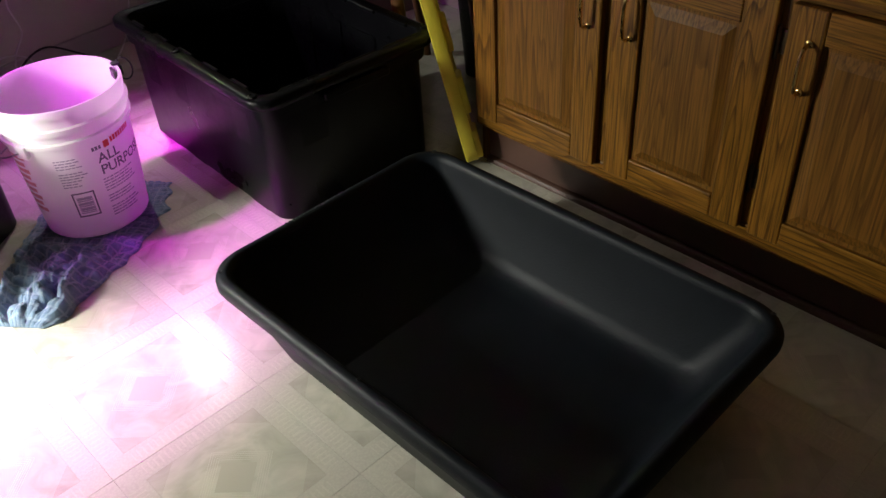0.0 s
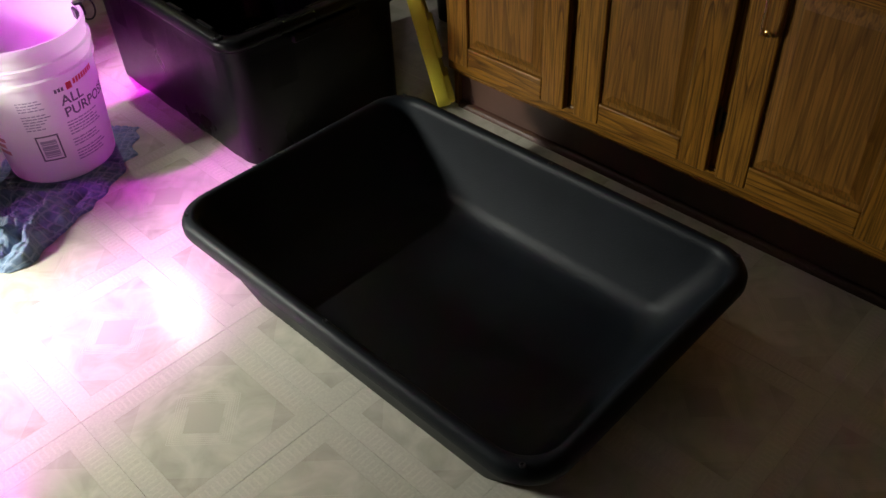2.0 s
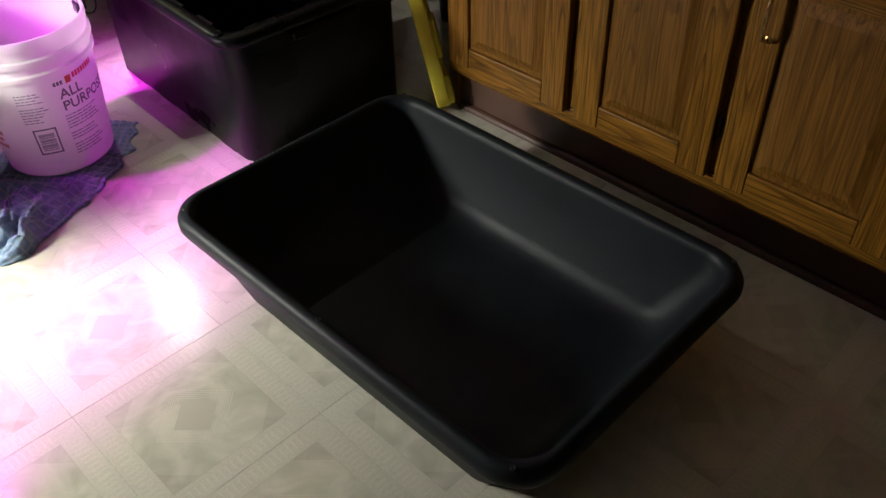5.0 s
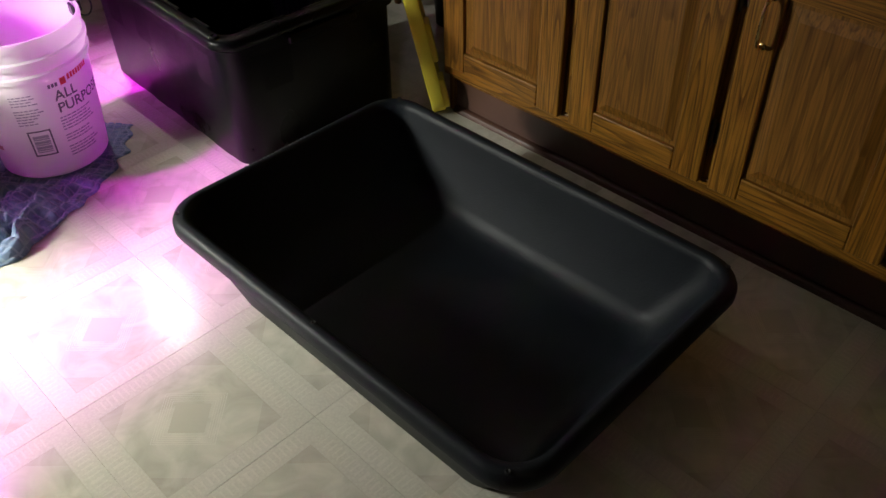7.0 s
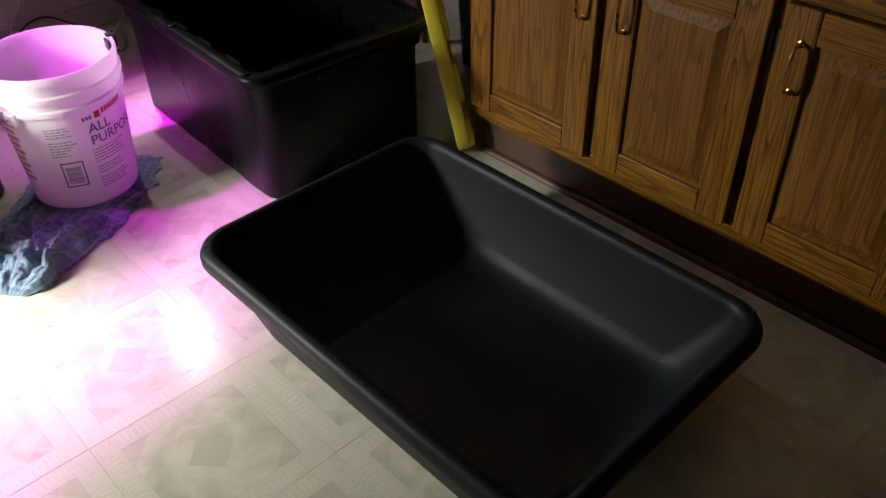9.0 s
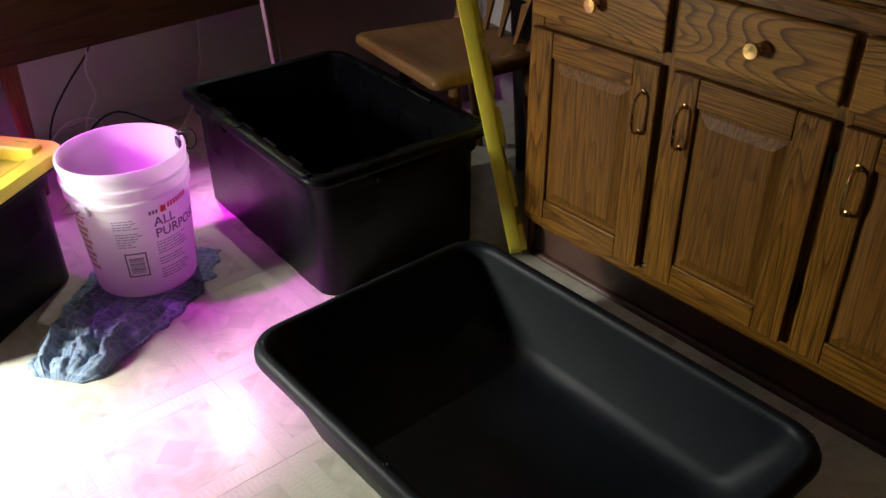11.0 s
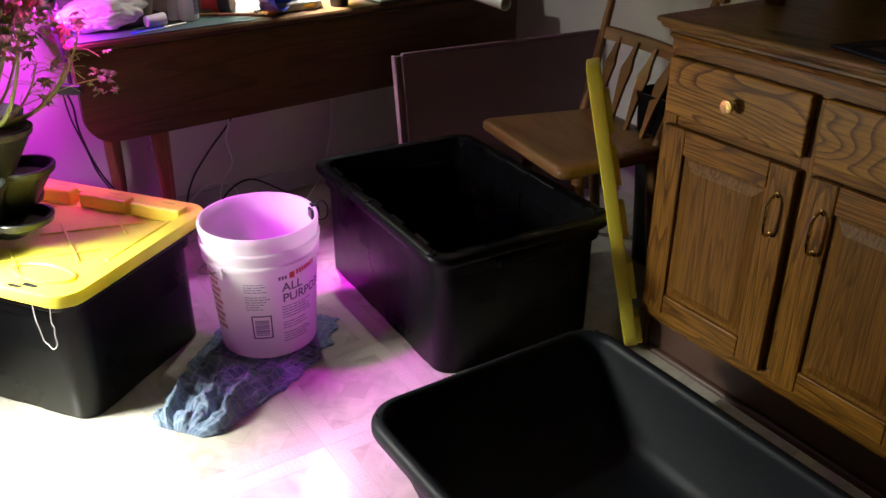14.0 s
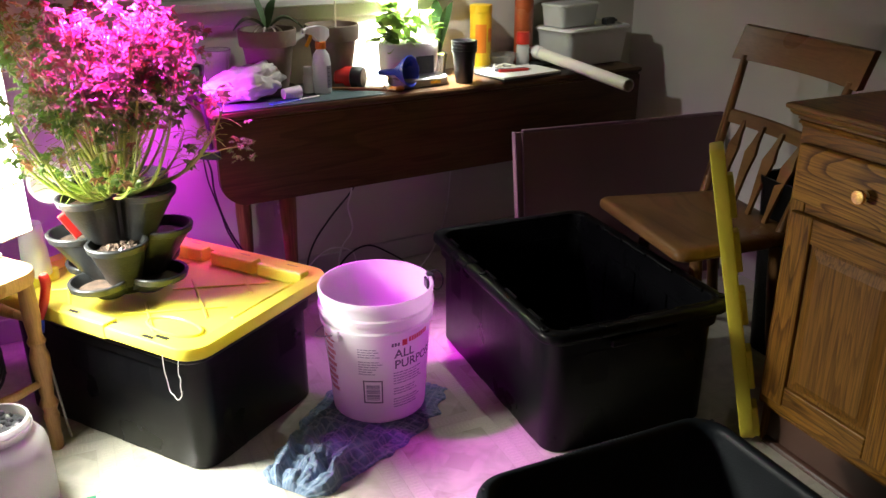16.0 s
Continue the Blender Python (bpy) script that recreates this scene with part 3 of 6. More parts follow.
for lo_, hi_ in (((0.0, -0.50, 0.0), (0.0445, 0.0, 0.0055)), ((0.2855, -0.50, 0.0), (0.33, 0.0, 0.0055)), ((0.045, -0.0445, 0.0), (0.285, 0.0, 0.0055)), ((0.045, -0.50, 0.0), (0.285, -0.4555, 0.0055))):
    part("border", box(B(), lo_, hi_, 0.002), M["weave_blue"], placemat, "dark blue border")

# ---- black mixing tub ----
tub = thing("mixing_tub", pose(1.269, 1.455, 0.0, 0, 0, 0.4), "large empty black plastic mixing tub with a rolled rim", "tub")
TW, TL, TH = 0.650, 0.952, 0.207


def tub_ring(inset, z, r):
    slope = 1.0 + 0.55 * max(0.0, 1 - z / 0.16)          # the ends slope more than the sides
    return rr(TW - 2 * inset, TL - 2 * inset * slope, r - 0.018, z, 10)


bm = B()
outer = [tub_ring(0.078, 0.0, 0.075), tub_ring(0.072, 0.004, 0.08), tub_ring(0.046, 0.10, 0.085), tub_ring(0.028, 0.155, 0.088),
         tub_ring(0.012, 0.163, 0.095), tub_ring(0.003, 0.168, 0.10), tub_ring(0.0, 0.176, 0.10), tub_ring(0.0, 0.190, 0.10), tub_ring(0.003, 0.199, 0.10), tub_ring(0.009, 0.205, 0.098),
         tub_ring(0.016, 0.207, 0.095), tub_ring(0.023, 0.205, 0.09), tub_ring(0.028, 0.199, 0.088), tub_ring(0.031, 0.188, 0.086), tub_ring(0.036, 0.16, 0.085),
         tub_ring(0.070, 0.045, 0.09), tub_ring(0.082, 0.020, 0.09), tub_ring(0.105, 0.008, 0.085), tub_ring(0.14, 0.006, 0.06)]
loft(bm, outer, True, True)
part("body", bm, M["tub"], tub, smooth=True)
for sx in (-1, 1):
    for k in (-1, 0, 1):
        part("rim_mark", turned(B(), [(0.0052, 0.0), (0.0052, 0.0016), (0.0034, 0.0022), (0.0022, 0.0008)], 10, pose(sx * (TW / 2 - 0.020 - 0.004 * abs(k)), k * 0.432, 0.2052)), M["black"], tub, "small moulded dimple on the rim")
bm = B()
for k in range(21):
    x = -0.115 + 0.0105 * k
    box(bm, (x, TL / 2 - 0.018, 0.2050), (x + 0.004, TL / 2 - 0.010, 0.2078), 0.0008)
part("grip", bm, M["tub"], tub, "ribbed grip on the rim")

# ---- totes ----


def tote_body(name, parent, w, d, h, taper=0.036):
    """A storage tote's open body: ribbed tapered sides, stepped collar, broad rim with notches inside."""
    bm = B()

    def side(inset, z, r):
        return rr(w - 2 * inset, d - 2 * inset, r, z, 6)

    rings = [side(taper, 0, 0.05), side(taper - 0.004, 0.006, 0.052), side(0.030, h - 0.075, 0.055), side(0.030, h - 0.070, 0.055),
             side(0.020, h - 0.066, 0.055), side(0.018, h - 0.032, 0.055), side(0.004, h - 0.028, 0.055), side(0, h - 0.022, 0.055), side(0, h - 0.008, 0.055),
             side(0.003, h - 0.002, 0.054), side(0.008, h, 0.052), side(0.030, h, 0.045), side(0.034, h - 0.003, 0.044), side(0.036, h - 0.03, 0.044),
             side(taper + 0.004, 0.012, 0.045)]
    loft(bm, rings, True, True)
    ob = part(name, bm, M["tote"], parent, smooth=True)
    # Upright ribs that stand out from the sides.
    for sx in (-1, 1):
        for k in (-0.30, -0.10, 0.10, 0.30):
            bm = B()
            lo, hi = w / 2 - taper + 0.002, w / 2 - 0.031
            rows = []
            for z, x in ((0.002, lo), (h - 0.078, hi)):
                y0, y1 = k * d - 0.045 * d, k * d + 0.045 * d
                rows.append([(sx * (x - 0.01), y0 - 0.040, z), (sx * (x + 0.0013), y0, z), (sx * (x + 0.0013), y1, z), (sx * (x - 0.01), y1 + 0.040, z)])
            loft(bm, rows, True, True)
            part("side_rib", bm, M["tote"], parent)
    for sy in (-1, 1):
        for k in (-0.22, 0.22):
            bm = B()
            lo, hi = d / 2 - taper + 0.002, d / 2 - 0.031
            rows = []
            for z, y in ((0.002, lo), (h - 0.078, hi)):
                x0, x1 = k * w - 0.07 * w, k * w + 0.07 * w
                rows.append([(x0 - 0.032, sy * (y - 0.01), z), (x0, sy * (y + 0.0013), z), (x1, sy * (y + 0.0013), z), (x1 + 0.032, sy * (y - 0.01), z)])
            loft(bm, rows, True, True)
            part("end_rib", bm, M["tote"], parent)
    return ob


def rim_notches(parent, w, d, h):
    """Lugs on the rim's inner edge, and the padlock eyes at its corners."""
    for sx in (-1, 1):
        for k in (-0.33, -0.16, 0.0, 0.16, 0.33):
            part("rim_lug", box(B(), (sx * (w / 2 - 0.036) - 0.005, k * d - 0.035, h - 0.010), (sx * (w / 2 - 0.036) + 0.005, k * d + 0.035, h + 0.0012), 0.002), M["tote"], parent)
        for k in (-0.438, 0.02):
            bm = turned(B(), [(0.012, 0), (0.012, 0.004), (0.008, 0.0055), (0.005, 0.003)], 12, pose(sx * (w / 2 - 0.018), k * d, h))
            part("lock_eye", bm, M["tote"], parent)
    for sy in (-1, 1):
        for k in (-0.25, 0.05, 0.3):
            part("rim_lug", box(B(), (k * w - 0.06, sy * (d / 2 - 0.035) - 0.004, h - 0.010), (k * w + 0.06, sy * (d / 2 - 0.035) + 0.004, h + 0.0006), 0.002), M["tote"], parent)
        part("grip_slot", box(B(), (-0.10, sy * (d / 2 + 0.0005) - 0.002, h - 0.058), (0.10, sy * (d / 2 - 0.012) + 0.002, h - 0.036), 0.004), M["tote"], parent)


def tote_lid(parent, w, d, r=0.06, drop=0.030):
    """A tote lid: dropped skirt, raised border, sunk field with raised blocks, ribs and slots."""
    bm = B()
    z = 0.0
    rings = [rr(w - 0.004, d - 0.004, r, z - drop, 8), rr(w, d, r + 0.002, z - drop + 0.002, 8), rr(w, d, r + 0.002, z - 0.004, 8), rr(w - 0.006, d - 0.006, r, z, 8),
             rr(w - 0.085, d - 0.085, r * 0.8, z, 8), rr(w - 0.092, d - 0.092, r * 0.78, z - 0.024, 8), rr(w - 0.105, d - 0.105, r * 0.75, z - 0.026, 8)]
    loft(bm, rings, False, True)
    loft(bm, [rings[0], rr(w - 0.012, d - 0.012, r * 0.93, z - drop, 8), rr(w - 0.014, d - 0.014, r * 0.93, z - 0.012, 8), rr(w - 0.080, d - 0.080, r * 0.8, z - 0.012, 8), rr(w - 0.088, d - 0.088, r * 0.78, z - 0.030, 8)], False, True)
    body = part("lid", bm, M["lid"], parent, "bright yellow moulded lid", True)
    return body


open_tote = thing("storage_tote", pose(1.563, 2.528, 0, 0, 0, -2.6), "open empty black plastic storage tote without its lid", "storage tote", "black storage totes")
tote_body("body", open_tote, 0.560, 0.806, 0.362)
rim_notches(open_tote, 0.560, 0.806, 0.362)

closed_tote = thing("storage_tote", pose(0.462, 2.865, 0, 0, 0, 37.0), "black storage tote closed with a bright yellow lid", "storage tote", "black storage totes")
tote_body("body", closed_tote, 0.515, 0.745, 0.352)
lid = tote_lid(closed_tote, 0.545, 0.785)
lid.location = (0, 0, 0.377)


def lid_details(parent, w, d, sides=(-1, 1)):
    """Blocks and slots on a lid's top, children of the lid."""
    for sy in sides:
        for k in (-0.19, 0.02, 0.19):
            part("raised_block", box(B(), (k * w * 1.35 - 0.052, sy * (d / 2 - 0.085) - 0.022, -0.0265), (k * w * 1.35 + 0.052, sy * (d / 2 - 0.085) + 0.022, 0.012), 0.006, seg=2), M["lid"], parent)
    for sx in (-1, 1):
        for k in (-0.34, -0.12, 0.12, 0.34):
            if sx in sides:
                part("raised_block", box(B(), (sx * (w / 2 - 0.066) - 0.020, k * d - 0.079, -0.0265), (sx * (w / 2 - 0.066) + 0.020, k * d + 0.079, 0.014), 0.006, seg=2), M["lid"], parent)
            part("lid_slot", box(B(), (sx * (w / 2 - 0.03) - 0.006, k * d - 0.02, -0.004), (sx * (w / 2 - 0.03) + 0.006, k * d + 0.02, 0.0006)), M["black"], parent, "dark slot in the lid")
    for k in range(-2, 3):
        for a in (-1, 1):
            bm = B()
            box(bm, (-0.004, -0.13, -0.0265), (0.004, 0.13, -0.0215), 0.002, pose(k * 0.085, a * 0.15, 0, 0, 0, 38 * (1 if k % 2 else -1)))
            part("field_rib", bm, M["lid"], parent)


lid_details(lid, 0.545, 0.785, (1,))
# An oval ridge by the corner, a straight one along the end, and a stepped length of border.
oval = [(-0.155 + 0.036 * math.cos(a), -0.215 + 0.085 * math.sin(a), -0.0235) for a in [2 * math.pi * i / 36 for i in range(37)]]
part("oval_ridge", tube(B(), oval, 0.0045, 6), M["lid"], lid, smooth=True)
part("end_ridge", box(B(), (-0.06, -0.322, -0.0265), (0.20, -0.310, -0.016), 0.003), M["lid"], lid)
part("border_step", box(B(), (-0.2745, -0.105, -0.034), (-0.232, 0.345, 0.007), 0.004, seg=2), M["lid"], lid)
for y in (-0.235, 0.02, 0.20):
    part("lid_slot", box(B(), (-0.262, y - 0.018, 0.0065 if y > -0.1 else -0.002), (-0.251, y + 0.018, 0.0076 if y > -0.1 else 0.0007)), M["black"], lid, "dark slot in the lid")

# The other lid leans upright between tote and cabinet.
lb = Vector((-0.046, 0.194, 0.734)).normalized()
la = Vector((0.640, 0.768, 0))
la = (la - lb * la.dot(lb)).normalized()
ln = la.cross(lb)
lo = Vector((1.800, 1.966, 0.036)) + la * 0.14 + lb * 0.375
spare = thing("tote_lid", Matrix(((la.x, lb.x, ln.x, lo.x), (la.y, lb.y, ln.y, lo.y), (la.z, lb.z, ln.z, lo.z), (0, 0, 0, 1))),
              "bright yellow plastic tote lid leaning upright on its short edge", "lid")
spare_lid = tote_lid(spare, 0.28, 0.766, 0.040, 0.036)
for k, half_len in ((-0.430, 0.040), (-0.245, 0.052), (-0.03, 0.045), (0.16, 0.052), (0.345, 0.055)):
    part("raised_block", box(B(), (-0.132, k * 0.766 - half_len, -0.004), (-0.062, k * 0.766 + half_len, 0.014), 0.005, seg=2), M["lid"], spare_lid)

# ---- pail on its towel ----
PAIL = (0.994, 2.588)


def pail_radius(z):
    return 0.129 + (0.153 - 0.129) * z / 0.36


pail = thing("pail", pose(PAIL[0], PAIL[1], 0.014, 0, 0, 0), "translucent white plastic compound pail with printed label and wire bail", "pail")
bm = B()
H = 0.368
prof = [(0.121, 0.0), (0.129, 0.006), (pail_radius(0.27), 0.27), (pail_radius(0.27) + 0.007, 0.272), (pail_radius(0.29) + 0.007, 0.283), (pail_radius(0.29), 0.286), (pail_radius(0.31), 0.305),
        (pail_radius(0.31) + 0.008, 0.307), (pail_radius(0.32) + 0.008, 0.320), (pail_radius(0.32) + 0.001, 0.323), (0.1515, 0.345), (0.156, 0.347), (0.157, 0.360), (0.1545, H), (0.151, H), (0.149, 0.360), (0.126, 0.010), (0.02, 0.008)]
turned(bm, prof, 64)
part("body", bm, M["pail"], pail, smooth=True)


def on_pail(az, z, lift=0.0006):
    """The pose of the pail's side at an azimuth (degrees) and height: x along the side, y up, z outwards."""
    r = pail_radius(z) + lift
    a = radians(az)
    out = Vector((math.cos(a), math.sin(a), -0.064)).normalized()
    right = Vector((-math.sin(a), math.cos(a), 0))
    up = out.cross(right)
    return Matrix(((right.x, up.x, out.x, r * math.cos(a)), (right.y, up.y, out.y, r * math.sin(a)), (right.z, up.z, out.z, z), (0, 0, 0, 1)))


def wrapped(bm, az0, az1, z0, z1, n=6, lift=0.0007):
    """A printed bar that follows the pail's side."""
    rows = []
    for z in (z0, z1):
        rows.append([((pail_radius(z) + lift) * math.cos(radians(az0 + (az1 - az0) * i / n)), (pail_radius(z) + lift) * math.sin(radians(az0 + (az1 - az0) * i / n)), z) for i in range(n + 1)])
    a, b = [[bm.verts.new(p) for p in row] for row in rows]
    for i in range(n):
        bm.faces.new((a[i], a[i + 1], b[i + 1], b[i]))
    return bm


FRONT = -89.0      # azimuth of the label's middle


def word(text, size, az, z, material, parent, name="lettering", squeeze=1.0):
    """Letters bent round the pail's side."""
    cu = bpy.data.curves.new("tmp", "FONT")
    cu.body, cu.size, cu.align_x, cu.resolution_u = text, size, "LEFT", 3
    cu.offset = 0.0006
    ob = bpy.data.objects.new("tmp", cu)
    me = bpy.data.meshes.new_from_object(ob)
    bpy.data.objects.remove(ob)
    t = bmesh.new()
    t.from_mesh(me)
    bpy.data.meshes.remove(me)
    bmesh.ops.subdivide_edges(t, edges=[e for e in t.edges if e.calc_length() > 0.006], cuts=2)
    for v in t.verts:
        zz = z + v.co.y
        r = pail_radius(zz) + 0.0009
        a = radians(az) + v.co.x * squeeze / 0.14
        v.co = (r * math.cos(a), r * math.sin(a), zz)
    return part(name, t, material, parent)


word("ALL", 0.036, FRONT - 3, 0.206, M["ink"], pail)
word("PURPOSE", 0.036, FRONT - 3, 0.174, M["ink"], pail)
bm = B()
for k in range(3):
    wrapped(bm, FRONT - 6 + 3.3 * k, FRONT - 3.6 + 3.3 * k, 0.242, 0.252, 2)
part("maker_mark", bm, M["ink"], pail, "dark bar of a maker's mark")
bm = B()
wrapped(bm, FRONT + 6, FRONT + 12, 0.240, 0.258)
part("maker_mark", bm, M["ink_red"], pail, "small red emblem")
bm = B()
for k in range(8):
    wrapped(bm, FRONT + 14 + 3.6 * k, FRONT + 16.7 + 3.6 * k, 0.246 + 0.0005 * k, 0.260 + 0.0005 * k, 2)
part("red_banner", bm, M["ink_red"], pail, "red banner on the label")
rng = random.Random(4)
bm = B()
for i in range(14):
    z = 0.158 - i * 0.0082
    if i in (5, 9):
        continue
    a0 = FRONT - 4
    while a0 < FRONT + 34 - rng.random() * 12:
        a1 = a0 + 2 + rng.random() * 5
        wrapped(bm, a0, a1, z, z + 0.0035, 2)
        a0 = a1 + 0.9
part("small_print", bm, M["ink_light"], pail, "rows of tiny illegible print")
bm = B()
for i in range(11):
    z = 0.235 - i * 0.0075
    a0 = FRONT - 42
    if i == 4:
        continue
    while a0 < FRONT - 21 - rng.random() * 6:
        a1 = a0 + 2 + rng.random() * 4
        wrapped(bm, a0, a1, z, z + 0.003, 2)
        a0 = a1 + 0.9
part("small_print", bm, M["ink_light"], pail, "rows of tiny illegible print")
bm = B()
f0, f1, fz0, fz1 = FRONT - 38, FRONT - 16, 0.070, 0.142
for a0, a1, z0, z1 in ((f0, f1, fz0, fz0 + 0.004), (f0, f1, fz1 - 0.004, fz1), (f0, f0 + 1.6, fz0, fz1), (f1 - 1.6, f1, fz0, fz1)):
    wrapped(bm, a0, a1, z0, z1, 5)
part("code_frame", bm, M["ink"], pail, "dark rectangular printed frame")
bm = B()
for i in range(10):
    z = fz0 + 0.010 + i * 0.005
    wrapped(bm, f0 + 3.5, f1 - 3.5, z, z + 0.0028 + 0.001 * (i % 3), 4)
part("code_lines", bm, M["ink_light"], pail, "fine printed lines inside the frame")
bm = B()
for i in range(9):
    z = 0.235 - i * 0.019
    wrapped(bm, FRONT - 94 + 2 * (i % 3), FRONT - 72 - 3 * (i % 2), z, z + 0.012, 5)
part("red_print", bm, M["ink_pink"], pail, "faded red print on the side")
# Bail: ear, pivot and hanging wire.
BAIL = -155.0
ear = part("bail_ear", box(B(), (-0.016, -0.017, -0.004), (0.016, 0.017, 0.012), 0.004, on_pail(BAIL, 0.268), 2), M["pail"], pail, "white bail ear")
c = on_pail(BAIL, 0.27).translation
c2 = on_pail(BAIL + 180, 0.27).translation
side = Vector((math.cos(radians(BAIL - 90)), math.sin(radians(BAIL - 90)), 0))
o = (c + c2) / 2
arc = [o + (c - o) * math.cos(a) * 1.12 + side * math.sin(a) * 0.175 - Vector((0, 0, 0.075 * math.sin(a))) for a in [math.pi * i / 28 for i in range(29)]]
part("bail", tube(B(), arc, 0.0022, 6), M["wire"], pail, "thin wire bail", True)
# Black spring clip on the rim.
clip = thing("spring_clip", pose(PAIL[0], PAIL[1], 0.014, 0, 0, -8), "black spring clip clamped on the pail's rim", "clip")
part("jaw", box(B(), (0.1385, -0.018, 0.332), (0.1465, 0.018, 0.360), 0.003), M["black"], clip)
part("jaw", box(B(), (0.158, -0.012, 0.340), (0.1635, 0.012, 0.366), 0.003), M["black"], clip)
part("bridge", box(B(), (0.1415, -0.010, 0.3685), (0.1625, 0.010, 0.3735), 0.002), M["black"], clip)
part("loop", tube(B(), [(0.1695 + 0.020 * math.cos(a), 0.0 + 0.012 * math.sin(a), 0.352 + 0.024 * math.sin(a)) for a in [2 * math.pi * i / 20 for i in range(21)]], 0.0022, 6), M["black"], clip, smooth=True)

# Crumpled towel: a strip that runs from under the pail and bunches up at its end.
towel = thing("towel", pose(0, 0, 0), "crumpled blue terry towel with a woven grid under the pail", "towel")
NU, NV = 208, 104
mid = curve_pts([(1.12, 2.68, 0), (1.02, 2.60, 0), (0.90, 2.50, 0), (0.78, 2.41, 0), (0.655, 2.31, 0)], 24)
half = [(0.0, 0.13), (0.25, 0.165), (0.5, 0.165), (0.75, 0.125), (0.9, 0.108), (0.96, 0.095), (1.0, 0.06)]
bm = B()
grid = []
for i in range(NU + 1):
    s = i / NU
    f = s * (len(mid) - 1)
    k = min(int(f), len(mid) - 2)
    p = mid[k].lerp(mid[k + 1], f - k)
    d = (mid[min(k + 1, len(mid) - 1)] - mid[max(k - 1, 0)]).normalized()
    n = Vector((-d.y, d.x, 0))
    hw = np.interp(s, [a for a, _ in half], [b for _, b in half])
    row = []
    for j in range(NV + 1):
        q = j / NV * 2 - 1
        edge = 1 + 0.08 * noise.noise((s * 6, q * 0.5, 3.1)) + (0.12 * noise.noise((s * 14, q, 9.0)) if abs(q) > 0.8 else 0)
        pos = p + n * (q * hw * edge)
        loose = min(1, max(0, (s - 0.28) / 0.45)) * min(1.0, (1 - s) * 8) ** 0.5
        fold = 0.5 + 0.5 * math.sin(q * 10.0 + 3.2 * noise.noise((s * 3.2, q * 1.5, 0.4)) + 0.5)
        lump = max(0.0, noise.noise((pos.x * 19, pos.y * 19, 1.7)) + 0.32)
        fall = 1 - abs(q) ** 5
        under = (pos - Vector((PAIL[0], PAIL[1], 0))).length
        z = 0.005 + loose * fall * (0.032 * fold + 0.022 * lump * (0.5 + 0.9 * s) + 0.011 * noise.noise((pos.x * 33, pos.y * 33, 4.0)) ** 2 * (0.4 + s)) + 0.003 * noise.noise((pos.x * 60, pos.y * 60, 0))
        cell = noise.voronoi((pos.x * 36, pos.y * 36, 2.0 + 0.6 * math.sin(q * 3)))[0]
        z += loose * fall * (0.25 + 0.75 * s) * 0.022 * math.sqrt(max(0.0, 1 - (cell[0] / 0.72) ** 2))
        z += 0.006 * fall * noise.noise((pos.x * 34, pos.y * 34, 5)) + 0.0022 * fall * noise.noise((pos.x * 120, pos.y * 120, 8))
        if under < 0.15:
            z = min(z, 0.0125)
        elif under < 0.21:
            z = min(z, 0.0125 + (under - 0.15) * 0.7)
        if i in (0, NU) or j in (0, NV):
            z = 0.002
        # Grid of woven ridges.
        g = max(0.0, 1 - abs((s * 26) % 1 - 0.5) * 5) + max(0.0, 1 - abs((j / NV * 13) % 1 - 0.5) * 5)
        z -= 0.0042 * min(1.0, g) * (1 if z > 0.006 else 0)
        wob = 0.012 * loose * noise.noise((s * 12, q * 3, 7.7))
        row.append(bm.verts.new((pos.x + wob, pos.y - wob, max(0.0015, z))))
    grid.append(row)
weave = bm.loops.layers.uv.new("weave")
for i, (a, b) in enumerate(zip(grid, grid[1:])):
    for j in range(NV):
        f = bm.faces.new((a[j], a[j + 1], b[j + 1], b[j]))
        for loop, (di, dj) in zip(f.loops, ((0, 0), (0, 1), (1, 1), (1, 0))):
            loop[weave].uv = ((i + di) / NU * 26, (j + dj) / NV * 13)
part("cloth", bm, M["towel"], towel, smooth=179)

# ---- drop-leaf table ----
TABLE_L, TABLE_D = 1.672, 0.318
table = thing("drop_leaf_table", on_table(0, 0, 0), "dark wooden drop-leaf table with its front leaf hanging", "table")
bm = B()
prof = [(0.010, 0.716), (0.002, 0.719), (-0.004, 0.726), (-0.006, 0.733), (-0.002, 0.741), (0.006, 0.744), (0.03, 0.745)]
loft(bm, [[(i, i, z), (TABLE_L - i, i, z), (TABLE_L - i, TABLE_D, z), (i, TABLE_D, z)] for i, z in prof], True, True)
part("tabletop", bm, M["walnut"], table, smooth=True)
bm = B()
out = []
r = 0.085
for i in range(9):
    a = radians(180 + 90 * i / 8)
    out.append((r + r * math.cos(a), 0.448 + r + r * math.sin(a)))
for i in range(9):
    a = radians(270 + 90 * i / 8)
    out.append((TABLE_L - r + r * math.cos(a), 0.448 + r + r * math.sin(a)))
out += [(TABLE_L, 0.712), (0.0, 0.712)]
loft(bm, [[(x, y, z) for x, z in out] for y in (-0.002, 0.001, 0.017, 0.020)], True, True)
part("hanging_leaf", bm, M["walnut"], table, "hanging leaf with rounded lower corners")
part("rule_joint", tube(B(), [(0.004, 0.006, 0.714), (TABLE_L - 0.004, 0.006, 0.714)], 0.006, 8), M["walnut"], table)
part("apron", box(B(), (0.08, 0.05, 0.60), (TABLE_L - 0.08, 0.07, 0.716), 0.002), M["walnut"], table)
part("apron", box(B(), (0.08, TABLE_D - 0.05, 0.60), (TABLE_L - 0.08, TABLE_D - 0.03, 0.716), 0.002), M["walnut"], table)
